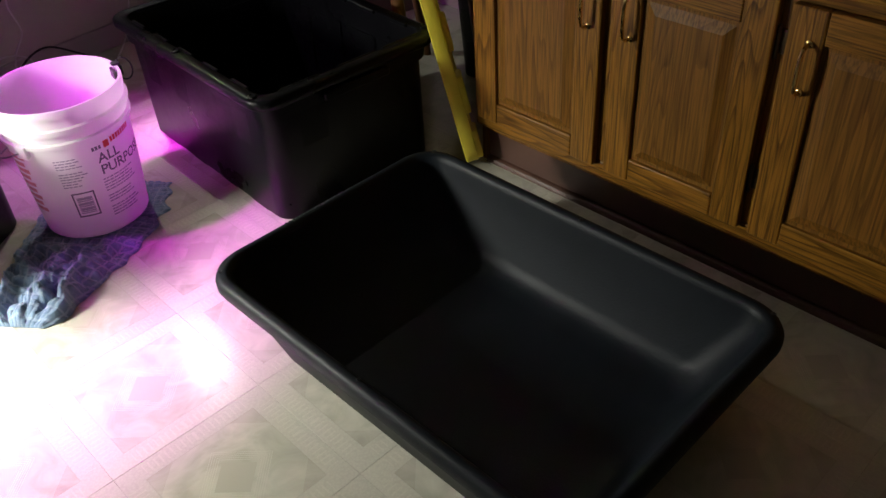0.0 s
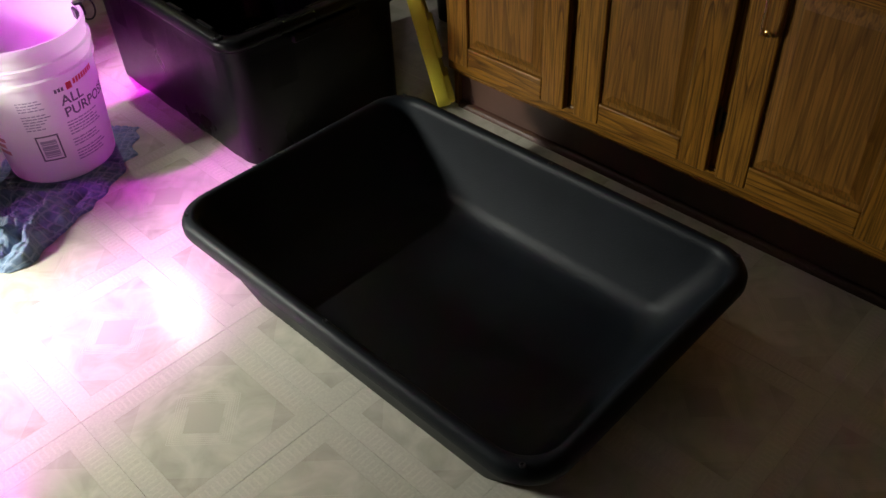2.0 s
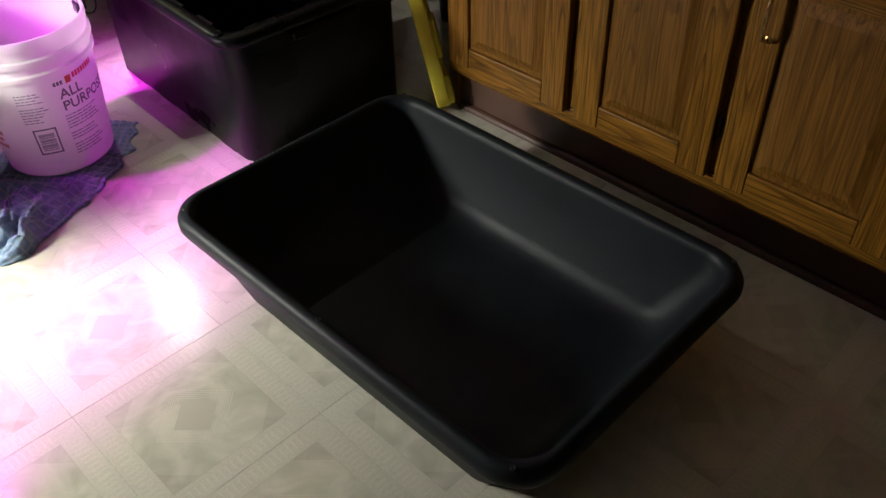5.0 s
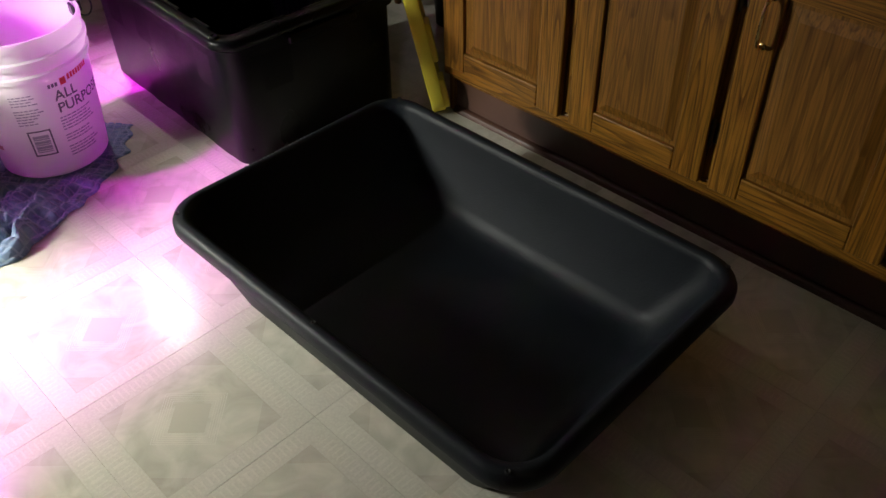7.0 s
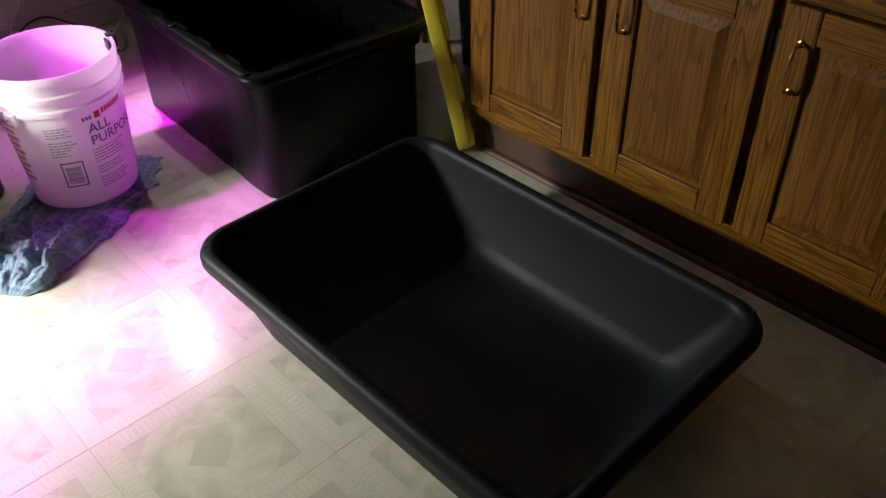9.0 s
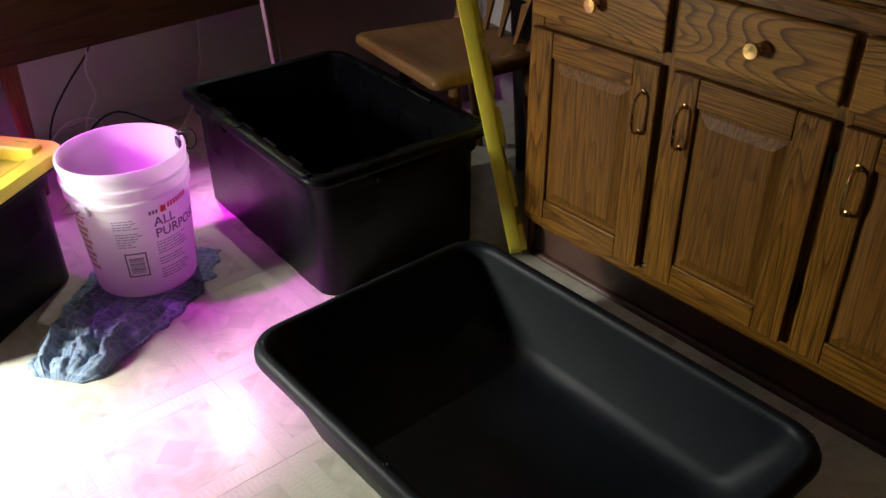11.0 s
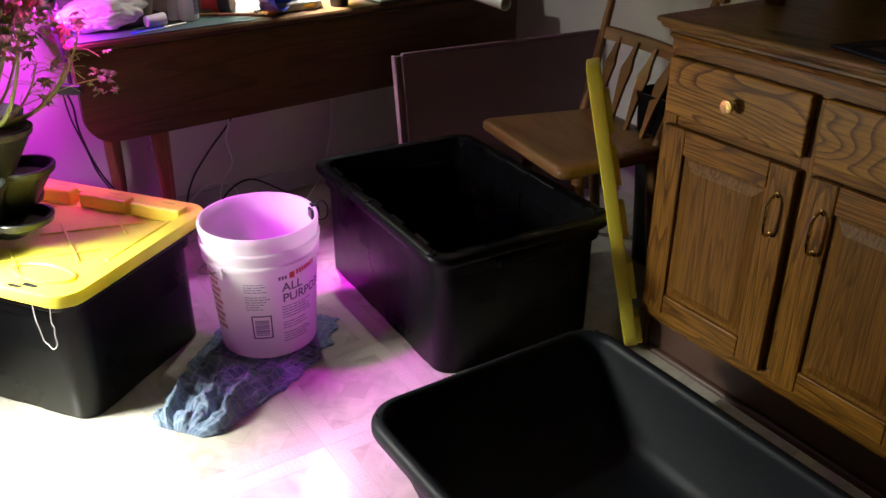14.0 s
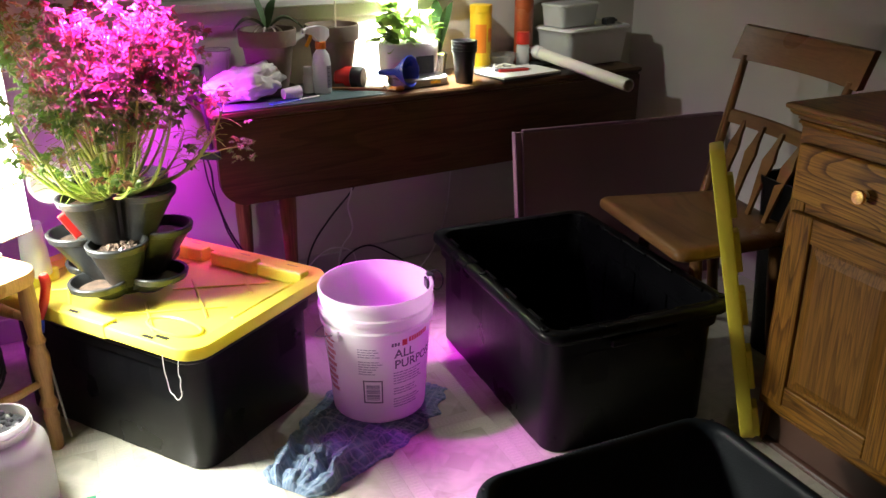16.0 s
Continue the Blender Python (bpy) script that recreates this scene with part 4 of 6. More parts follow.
legp = [(0.016, 0.0), (0.019, 0.02), (0.022, 0.2), (0.029, 0.42), (0.031, 0.50), (0.026, 0.525), (0.031, 0.54), (0.031, 0.716)]
legt = [(0.013, 0.0), (0.017, 0.03), (0.015, 0.09), (0.023, 0.2), (0.027, 0.34), (0.022, 0.45), (0.026, 0.5), (0.031, 0.55), (0.031, 0.716)]
for u, v, pr in ((0.235, 0.075, legp), (0.135, 0.255, legt), (TABLE_L - 0.12, 0.075, legp), (TABLE_L - 0.12, 0.255, legt)):
    part("leg", turned(B(), pr, 18, pose(u, v, 0)), M["leg_wood"], table, "turned tapered wooden leg", True)

# Mauve board that stands against the table's end behind the tote.
board = thing("panel_board", pose(1.692, 3.015, -0.006, -9, 0, -4.5), "mauve painted board leaning with a paler edge", "board")
part("panel", box(B(), (0.034, 0.0, 0.0), (0.86, 0.018, 0.606), 0.002), M["mauve"], board)
part("edge_strip", box(B(), (0.0, -0.004, 0.0), (0.0085, 0.024, 0.612), 0.002), M["mauve_edge"], board, "pale mauve edge strip")
part("edge_strip", box(B(), (0.0088, 0.002, 0.0), (0.027, 0.022, 0.610), 0.002), M["mauve"], board)
part("edge_strip", box(B(), (0.0273, -0.004, 0.0), (0.0337, 0.020, 0.610), 0.002), M["mauve_edge"], board, "pale mauve edge strip")
part("top_strip", box(B(), (0.034, -0.002, 0.6065), (0.86, 0.022, 0.617), 0.002), M["mauve_edge"], board, "pale mauve top edge")

# ---- chair ----
chair = thing("dining_chair", pose(1.790, 2.525, 0, 0, 0, -8.5), "polished maple arrow-back dining chair beside the cabinet", "chair")
# Local x runs back from the front edge, y across.
bm = B()
seat = []
for inset, z in ((0.012, 0.412), (0.004, 0.418), (0.0, 0.426), (0.001, 0.440), (0.006, 0.447), (0.016, 0.450)):
    ring = []
    for x, y, zz in rr(0.43 - 2 * inset, 0.50 - 2 * inset, 0.035, z, 5, 0.215, 0):
        ring.append((x, 0.006 + y * (1.03 - 0.18 * max(0, x) / 0.43), zz))
    seat.append(ring)
for inset, dz in ((0.05, 0.447), (0.10, 0.438), (0.15, 0.435)):
    seat.append([(x, 0.006 + y * (1.03 - 0.18 * max(0, x) / 0.43), dz) for x, y, _ in rr(0.43 - 2 * inset, 0.50 - 2 * inset, 0.03, dz, 5, 0.215, 0)])
loft(bm, seat, True, True)
part("seat", bm, M["maple"], chair, smooth=True)
for y in (-0.19, 0.19):
    part("front_leg", turned(B(), [(0.012, 0), (0.016, 0.05), (0.021, 0.2), (0.019, 0.24), (0.022, 0.26), (0.017, 0.40), (0.015, 0.415)], 14,
                             Matrix.Translation((0.125, y * 0.94, 0)) @ pose(0, 0, 0, -5 * (1 if y > 0 else -1) * -1, 0, 0)), M["chair_v"], chair, smooth=True)
    part("back_leg", turned(B(), [(0.012, 0), (0.018, 0.1), (0.019, 0.3), (0.015, 0.415)], 14, Matrix.Translation((0.42, y * 0.85, 0)) @ pose(0, 0, 0, 0, -7, 0)), M["chair_v"], chair, smooth=True)
part("stretcher", tube(B(), [(0.125, -0.18, 0.2), (0.125, 0.18, 0.2)], 0.009, 8), M["chair_v"], chair, smooth=True)
for y in (-1, 1):
    pts = curve_pts([(0.372, 0.025 + y * 0.20, 0.435), (0.418, 0.027 + y * 0.215, 0.60), (0.460, 0.029 + y * 0.228, 0.75), (0.495, 0.030 + y * 0.240, 0.875)], 6)
    part("back_post", tube(B(), pts, [0.017 - 0.005 * i / (len(pts) - 1) for i in range(len(pts))], 10), M["chair_v"], chair, smooth=True)


def rail(x0, x1, z0, z1, hw, thick, bow=0.03, ear=0.0):
    """A curved back rail, hollow towards the sitter, with raised ends."""
    bm = B()
    rows = []
    for i in range(17):
        t = i / 16 * 2 - 1
        b = bow * (1 - t * t)
        lift = ear * t * t
        y = hw * t
        y += 0.03
        rows.append([(x0 + b, y, z0), (x0 + b + thick, y, z0 + 0.002), (x1 + b + thick, y, z1 + lift - 0.004), (x1 + b + thick * 0.5, y, z1 + lift), (x1 + b, y, z1 + lift - 0.004)])
    return loft(bm, rows, True, True)


part("top_rail", rail(0.475, 0.512, 0.862, 0.962, 0.285, 0.022, 0.035, 0.006), M["maple"], chair, "broad curved top rail", True)
part("lower_rail", rail(0.430, 0.441, 0.672, 0.712, 0.222, 0.016, 0.025), M["maple"], chair, smooth=True)
for k in (-1.5, -0.5, 0.5, 1.5):
    bm = B()
    rows = []
    for z, x, hw in ((0.440, 0.372, 0.008), (0.48, 0.383, 0.009), (0.55, 0.400, 0.016), (0.61, 0.419, 0.025), (0.645, 0.434, 0.013), (0.69, 0.455, 0.006)):
        c = 0.028 + k * 0.082 * (1 + (z - 0.44) * 0.6)
        rows.append([(x - 0.005, c - hw, z), (x + 0.005, c - hw, z), (x + 0.005, c + hw, z), (x - 0.005, c + hw, z)])
    loft(bm, rows, True, True)
    part("arrow_spindle", bm, M["maple"], chair)

# ---- window over the table ----
window = tagged(part("window_1", box(B(), (WIN_L, 0.085, WIN_B), (WIN_R, 0.089, WIN_T)), M["pane"], m=wall_pose(0, 0)), "dark night window with white painted trim", "window", kind="structure")
part("window_sill", box(B(), (WIN_L - 0.06, -0.045, WIN_B - 0.028), (WIN_R + 0.06, 0.08, WIN_B - 0.001), 0.005, seg=2), M["trim"], window)
part("sill_apron", box(B(), (WIN_L - 0.03, -0.014, WIN_B - 0.075), (WIN_R + 0.03, -0.001, WIN_B - 0.029), 0.003), M["trim"], window)
for a, b in ((WIN_L - 0.045, WIN_L), (WIN_R, WIN_R + 0.045)):
    part("window_casing", box(B(), (a, -0.016, WIN_B), (b, -0.001, WIN_T), 0.004), M["trim"], window)
for a, b in ((WIN_L, WIN_L + 0.04), (0.45, 0.49), (WIN_R - 0.04, WIN_R)):
    part("window_frame", box(B(), (a, 0.06, WIN_B + 0.045), (b, 0.10, WIN_T), 0.003), M["trim"], window)
part("window_frame", box(B(), (WIN_L, 0.06, WIN_B), (WIN_R, 0.10, WIN_B + 0.044), 0.003), M["trim"], window)
tray = thing("seed_tray", wall_pose(0.37, WIN_B), "bright green plastic tray on the window sill", "tray")
bm = loft(B(), [rr(0.13, 0.045, 0.01, 0.0, 3, 0, 0.0), rr(0.14, 0.055, 0.012, 0.03, 3), rr(0.13, 0.045, 0.01, 0.03, 3), rr(0.12, 0.04, 0.01, 0.006, 3)], True, True)
part("body", bm, M["sill_green"], tray)
outlet = tagged(part("outlet_1", box(B(), (-0.022, -0.007, -0.035), (0.022, -0.0005, 0.035), 0.003), M["trim"], m=wall_pose(0.29, 0.305)), "white wall outlet plate", "outlet", kind="structure")
for z in (-0.017, 0.017):
    part("socket", box(B(), (-0.010, -0.0085, z - 0.009), (0.010, -0.0068, z + 0.009), 0.001), M["cord"], outlet)
skirt = tagged(part("baseboard", box(B(), (-4.0, -0.012, 0.0), (1.86, -0.0005, 0.085), 0.003), M["trim"], m=wall_pose(0, 0)), "white painted baseboard along the wall", "baseboard", kind="structure")

# ---- planter tower on the closed tote ----
TOWER = (0.388, 2.848)
tower = thing("planter_tower", pose(TOWER[0], TOWER[1], 0.3772), "three-tier black stacking planter of lobed pots, dusty and stained", "planter")


def lobed(rc, d, turn, z, core, n=96):
    """The outline of four round cups at distance d, radius rc, joined round a core."""
    out = []
    for i in range(n):
        a = 2 * math.pi * i / n
        f = (a - radians(turn) + math.pi / 4) % (math.pi / 2) - math.pi / 4
        q = rc * rc - (d * math.sin(f)) ** 2
        r = max(core, d * math.cos(f) + math.sqrt(q) if q > 0 else core)
        out.append((r * math.cos(a), r * math.sin(a), z))
    return out


for zt, turn, k in ((0.062, 45, 1.12), (0.168, -10, 1.14), (0.285, 45, 1.08)):
    low = max(0.004, zt - 0.135)
    f = (zt - low) / 0.135
    rings = [lobed(0.030 * k, 0.058 + 0.02 * (1 - f), turn, low, 0.066), lobed(0.036 * k, 0.062 + 0.02 * (1 - f), turn, low + 0.010, 0.070), lobed(0.060 * k, 0.092 * k, turn, zt - 0.020, 0.080),
             lobed(0.064 * k, 0.093 * k, turn, zt - 0.018, 0.082), lobed(0.067 * k, 0.094 * k, turn, zt - 0.003, 0.084), lobed(0.065 * k, 0.094 * k, turn, zt, 0.083),
             lobed(0.059 * k, 0.094 * k, turn, zt, 0.079), lobed(0.057 * k, 0.094 * k, turn, zt - 0.004, 0.077), lobed(0.048 * k, 0.088 * k, turn, zt - 0.030, 0.070)]
    tier = part("tier", loft(B(), rings, True, False), M["pot"], tower, "black lobed pot with a rolled rim", True)
    part("soil", loft(B(), [lobed(0.050 * k, 0.089 * k, turn, zt - 0.026, 0.070), lobed(0.035 * k, 0.080 * k, turn, zt - 0.020, 0.060), lobed(0.02, 0.0, turn, zt - 0.022, 0.02)], True, True), M["soil"], tier, "dark bark and soil")
rng = random.Random(8)
for i in range(26):
    a, r = rng.random() * 6.28, 0.02 * rng.random() ** 0.5 * 2
    t = bmesh.new()
    bmesh.ops.create_icosphere(t, subdivisions=1, radius=0.006 + 0.005 * rng.random())
    for v in t.verts:
        v.co *= 0.7 + 0.6 * rng.random()
    part("bark_chip", merge(B(), t, pose(-0.006 + r * math.cos(a) * 0.9, -0.105 + r * math.sin(a) * 0.8, 0.150, 30 * i, 50 * i, 0)), M["soil"] if i % 9 else M["white"], tower)

# ---- leafy plant in the top tier ----
plant = thing("leafy_plant", pose(TOWER[0], TOWER[1], 0.640), "dense parsley-like plant with pale stems and frilly leaves, partly browned", "plant")
rng = random.Random(21)


def leaflet(verts, faces, place, size, yaw, pitch, roll):
    """One frilly lobed leaflet: a stalk end and five toothed lobes, slightly cupped."""
    mtx = pose(place[0], place[1], place[2], pitch, roll, yaw)
    base = len(verts)
    ring = [(0, 0, 0)]
    n = 11
    for i in range(n):
        a = math.pi * (-0.12 + 1.24 * i / (n - 1))
        r = size * (1.0 if i % 2 == 0 else 0.62) * (0.75 + 0.35 * math.sin(math.pi * i / (n - 1)))
        ring.append((r * math.cos(a) * 0.8, r * math.sin(a), 0.22 * r * (1 if i % 2 else -0.6)))
    verts.extend((mtx @ Vector(p))[:] for p in ring)
    for i in range(1, n):
        faces.append((base, base + i, base + i + 1))


green, brown = ([], []), ([], [])
tips = []
for i in range(60):
    stem_bm = B()
    a = rng.random() * 2 * math.pi
    out = 0.05 + 0.225 * rng.random() ** 0.8
    high = 0.20 + 0.29 * rng.random() - 0.35 * max(0, out - 0.2)
    if i < 24:       # low arching stems over the front rim
        a = -math.pi / 2 + (rng.random() - 0.5) * 2.9
        out, high = 0.15 + 0.12 * rng.random(), 0.12 + 0.20 * rng.random()
    b = Vector((0.035 * rng.uniform(-1, 1), -0.03 + 0.035 * rng.uniform(-1, 1), 0.005))
    d = Vector((math.cos(a), math.sin(a) * 0.85, 0))
    p1 = b + d * out * (0.5 if i < 24 else 0.35) + Vector((0, 0, high * (0.16 if i < 24 else 0.30)))
    p2 = b + d * out * (0.82 if i < 24 else 0.72) + Vector((0, 0, high * (0.55 if i < 24 else 0.72)))
    p3 = b + d * out + Vector((0, 0, high))
    pts = curve_pts([b, p1, p2, p3], 5)
    r0 = 0.0042 + 0.0034 * rng.random()
    tube(stem_bm, pts, [r0 * (1 - 0.65 * k / (len(pts) - 1)) for k in range(len(pts))], 6)
    for s in (0.5, 0.66, 0.78, 0.88, 0.95, 1.0):
        q = pts[min(len(pts) - 1, int(s * (len(pts) - 1)))]
        for _ in range(2 if s < 0.7 else 3):
            e = q + Vector((rng.uniform(-1, 1), rng.uniform(-1, 1), rng.uniform(-0.5, 0.8))) * 0.055
            tube(stem_bm, [q, q.lerp(e, 0.5) + Vector((0, 0, 0.006)), e], [0.0012, 0.001, 0.0007], 4)
            if e.z > 0.18 + 0.1 * rng.random() or rng.random() < 0.12:
                tips.append(e)
    part("stem", stem_bm, M["stem"], plant, smooth=True)
for e in tips:
    for _ in range(rng.randint(2, 4)):
        q = e + Vector((rng.uniform(-1, 1), rng.uniform(-1, 1), rng.uniform(-1, 1))) * 0.028
        dest = brown if rng.random() < (0.16 + 0.2 * (q.z > 0.3)) else green
        leaflet(dest[0], dest[1], q, 0.014 + 0.017 * rng.random(), rng.uniform(0, 360), rng.uniform(-60, 60), rng.uniform(-60, 60))
# A long side shoot that reaches over the table's end.
shoot = curve_pts([(0.05, -0.02, 0.02), (0.16, -0.03, 0.06), (0.27, -0.02, 0.085), (0.335, -0.02, 0.09)], 5)
part("side_shoot", tube(B(), shoot, 0.0016, 5), M["stem"], plant, smooth=True)
for k in range(26):
    q = Vector((0.325, -0.02, 0.085)) + Vector((rng.uniform(-1, 1), rng.uniform(-1, 1), rng.uniform(-1.2, 0.8))) * 0.03
    leaflet(green[0], green[1], q, 0.010 + 0.008 * rng.random(), rng.uniform(0, 360), rng.uniform(-50, 50), rng.uniform(-50, 50))
for name, (verts, faces), m_, text in (("leaves", green, M["leaf"], "frilly green leaves"), ("leaves", brown, M["leaf_old"], "browned leaves")):
    me = bpy.data.meshes.new(name)
    me.from_pydata(verts, [], faces)
    me.materials.append(m_)
    ob = new(name, me)
    ob.parent = plant
    tagged(ob, text, kind="stuff")

# Red scoop stuck in the tower, with a round white dish beside it.
scoop = thing("scoop", pose(0.262, 2.80, 0.578, 0, 62, 18), "red plastic scoop stuck in the planter", "scoop")
part("blade", loft(B(), [rr(0.075, 0.012, 0.005, 0.0, 3), rr(0.08, 0.014, 0.006, 0.06, 3), rr(0.03, 0.014, 0.006, 0.10, 3), rr(0.022, 0.012, 0.005, 0.16, 3)], True, True), M["red"], scoop)
dish = thing("dish", pose(0.235, 2.93, 0.664, 78, 0, 12), "round translucent white plastic dish leaning in the planter", "dish")
part("bowl", turned(B(), [(0.0, 0.004), (0.045, 0.004), (0.052, 0.016), (0.054, 0.016), (0.048, 0.0), (0.0, 0.0)], 28), M["frost"], dish, smooth=True)

# ---- lamps ----
stand = thing("panel_lamp", pose(0.000, 2.800, 0.5165, 0, 0, 42), "white rectangular grow lamp shining on top of the stool", "lamp")
part("foot", box(B(), (-0.10, -0.05, 0.0), (0.10, 0.05, 0.012), 0.004), M["white"], stand)
part("housing", box(B(), (-0.235, -0.010, 0.0125), (0.235, 0.02, 0.46), 0.008, seg=2), M["white"], stand)
part("led_panel", box(B(), (-0.225, -0.0145, 0.022), (0.225, -0.0105, 0.45), 0.001), M["led"], stand, "glowing white diffuser")
grow = thing("pendant_grow_lamp", pose(0.42, 2.74, 1.280), "round purple grow lamp hanging over the plant", "lamp")
part("hood", turned(B(), [(0.064, 0.022), (0.073, 0.024), (0.07, 0.055), (0.03, 0.085), (0.012, 0.105)], 24), M["white"], grow, smooth=True)
part("cord", tube(B(), [(0, 0, 0.10), (0, 0, 1.14)], 0.003, 6), M["black"], grow)
hood = thing("planter_lamp", pose(1.43, 3.355, 1.39), "white hooded lamp over the tabletop planter", "lamp")
part("hood", turned(B(), [(0.055, 0.004), (0.062, 0.006), (0.058, 0.034), (0.02, 0.049)], 24, pose(0, -0.008, 0, -43, 0, -13)), M["white"], hood, smooth=True)
part("arm", tube(B(), curve_pts([(0, 0.02, 0.04), (0.02, 0.08, 0.06), (0.03, 0.11, 0.0), (0.03, 0.115, -0.55)], 6), 0.006, 8), M["white"], hood, smooth=True)
# Unseen head and mast, made up to carry the table's added light.
led = thing("table_fill_head", pose(1.43, 3.425, 1.136), "unseen white oval LED head added to brighten the table", "lamp")
part("head", loft(B(), [rr(0.20, 0.17, 0.08, 0.0, 8), rr(0.21, 0.18, 0.085, 0.008, 8), rr(0.19, 0.16, 0.075, 0.022, 8)], True, True), M["white"], led, smooth=True)
part("mast", tube(B(), [(0.06, 0.06, 0.01), (0.06, 0.06, -0.20)], 0.008, 8), M["white"], led, smooth=True)
clipl = thing("clip_lamp", pose(0.655, 3.200, 0.86, 0, 0, -32), "violet-lit clip-on grow lamp at the table's end", "lamp")
part("head", box(B(), (-0.035, 0.0, -0.03), (0.035, 0.03, 0.03), 0.008, seg=2), M["black"], clipl)
part("neck", tube(B(), curve_pts([(0, 0.02, -0.02), (0.01, 0.03, -0.09), (0.03, 0.02, -0.17), (0.04, 0.0, -0.24)], 6), 0.006, 8), M["black"], clipl, smooth=True)
part("clamp", box(B(), (0.0, -0.012, -0.255), (0.07, 0.012, -0.225), 0.004), M["black"], clipl)


def cord(name, pts, rad, material, label, n=7):
    ob = part(name, tube(B(), curve_pts(pts, n), rad, 6), material, smooth=True)
    return tagged(ob, label, "cable")


def tw(u, v, z):
    return on_table(u, v, z).translation


cord("cable", [tw(-0.01, 0.12, 0.60), tw(0.006, 0.12, 0.54), tw(0.010, 0.12, 0.46), tw(0.04, 0.12, 0.34), tw(0.10, 0.16, 0.22), tw(0.20, 0.24, 0.06), tw(0.30, 0.26, 0.006)], 0.0032, M["black"], "black power cord hanging down by the table's end")
cord("cable", [tw(-0.015, 0.12, 0.58), tw(-0.004, 0.13, 0.50), tw(0.022, 0.13, 0.40), tw(0.05, 0.14, 0.30), tw(0.13, 0.20, 0.16), tw(0.24, 0.27, 0.03), tw(0.42, 0.26, 0.005)], 0.0026, M["black"], "black power cord hanging down by the table's end")
cord("cable", [tw(0.60, 0.29, 0.42), tw(0.572, 0.31, 0.333), tw(0.479, 0.31, 0.238), tw(0.402, 0.305, 0.145), tw(0.37, 0.29, 0.05), tw(0.44, 0.25, 0.005)], 0.0036, M["black"], "black cord with a plug against the wall")
cord("cable", [tw(0.568, 0.30, 0.42), tw(0.565, 0.305, 0.33), tw(0.548, 0.305, 0.268), tw(0.562, 0.305, 0.176), tw(0.51, 0.295, 0.109), tw(0.50, 0.28, 0.03), tw(0.60, 0.20, 0.005)], 0.0034, M["cord"], "thin white cord against the wall")
cord("cable", [tw(1.00, 0.29, 0.44), tw(0.997, 0.305, 0.342), tw(0.977, 0.305, 0.183), tw(0.918, 0.29, 0.051), tw(0.82, 0.22, 0.006), tw(0.70, 0.12, 0.004)], 0.0034, M["cord"], "thin white cord against the wall")
cord("cable", [tw(0.30, 0.20, 0.006), tw(0.34, 0.18, 0.12), tw(0.42, 0.17, 0.172), tw(0.51, 0.18, 0.13), tw(0.52, 0.2, 0.006)], 0.003, M["cord"], "looped white cord on the floor")
cord("cable", [tw(0.40, 0.16, 0.006), tw(0.46, 0.16, 0.12), tw(0.56, 0.17, 0.155), tw(0.66, 0.17, 0.10), tw(0.78, 0.2, 0.005)], 0.0034, M["black"], "looped black cord on the floor")
# Twisted wire loop hanging from the lid.
m37 = pose(0.462, 2.865, 0, 0, 0, 37.0)
loop = [m37 @ Vector(p) for p in ((-0.2765, -0.298, 0.352), (-0.278, -0.300, 0.315), (-0.279, -0.306, 0.29), (-0.279, -0.311, 0.262), (-0.280, -0.322, 0.256), (-0.280, -0.334, 0.246),
                                  (-0.279, -0.348, 0.262), (-0.278, -0.346, 0.285), (-0.279, -0.351, 0.305), (-0.278, -0.345, 0.318), (-0.2765, -0.348, 0.352))]
cord("bent_wire", loop, 0.0012, M["white"], "thin bent wire loop hanging from the yellow lid")

# ---- things on the table ----
TZ = 0.7455


def cup(profile, n=28):
    return turned(B(), profile, n)


cutting = thing("work_mat", on_table(0.02, 0.005, TZ), "grey-green work mat lying on the table", "mat")
part("sheet", box(B(), (0.0, 0.0, 0.0), (0.555, 0.285, 0.0025), 0.0008), M["slate"], cutting)


def clay_pot(u, v, r, h, label):
    p = thing("flower_pot", on_table(u, v, TZ + 0.0026), label, "flower pot", "clay pots on the table")
    part("saucer", cup([(r * 0.80, 0), (r * 0.86, 0.004), (r * 0.92, 0.020), (r * 0.88, 0.020), (r * 0.82, 0.006)]), M["clay"], p, smooth=True)
    part("body", cup([(r * 0.62, 0.007), (r * 0.86, h * 0.74), (r * 0.88, h * 0.75), (r * 0.97, h * 0.755), (r, h * 0.98), (r * 0.985, h), (r * 0.93, h), (r * 0.91, h * 0.95), (r * 0.88, h * 0.9)]), M["clay"], p, smooth=True)
    part("soil", cup([(r * 0.89, h * 0.90), (r * 0.5, h * 0.93), (0.0, h * 0.92)]), M["soil"], p)
    return p


def strap_leaf(bm, base, tip, lift, width):
    """A long fleshy leaf that arches from base to tip."""
    base, tip = Vector(base), Vector(tip)
    d = tip - base
    across = Vector((-d.y, d.x, 0)).normalized()
    rows = []
    for i in range(9):
        t = i / 8
        c = base + d * t + Vector((0, 0, lift * math.sin(math.pi * t)))
        hw = width * max(0.06, math.sin(math.pi * min(1, 0.12 + t * 0.9)) ** 0.7)
        rows.append([c - across * hw + Vector((0, 0, 0.25 * hw)), c + Vector((0, 0, -0.003)), c + across * hw + Vector((0, 0, 0.25 * hw)), c + Vector((0, 0, 0.003))])
    return loft(bm, rows, True, True)


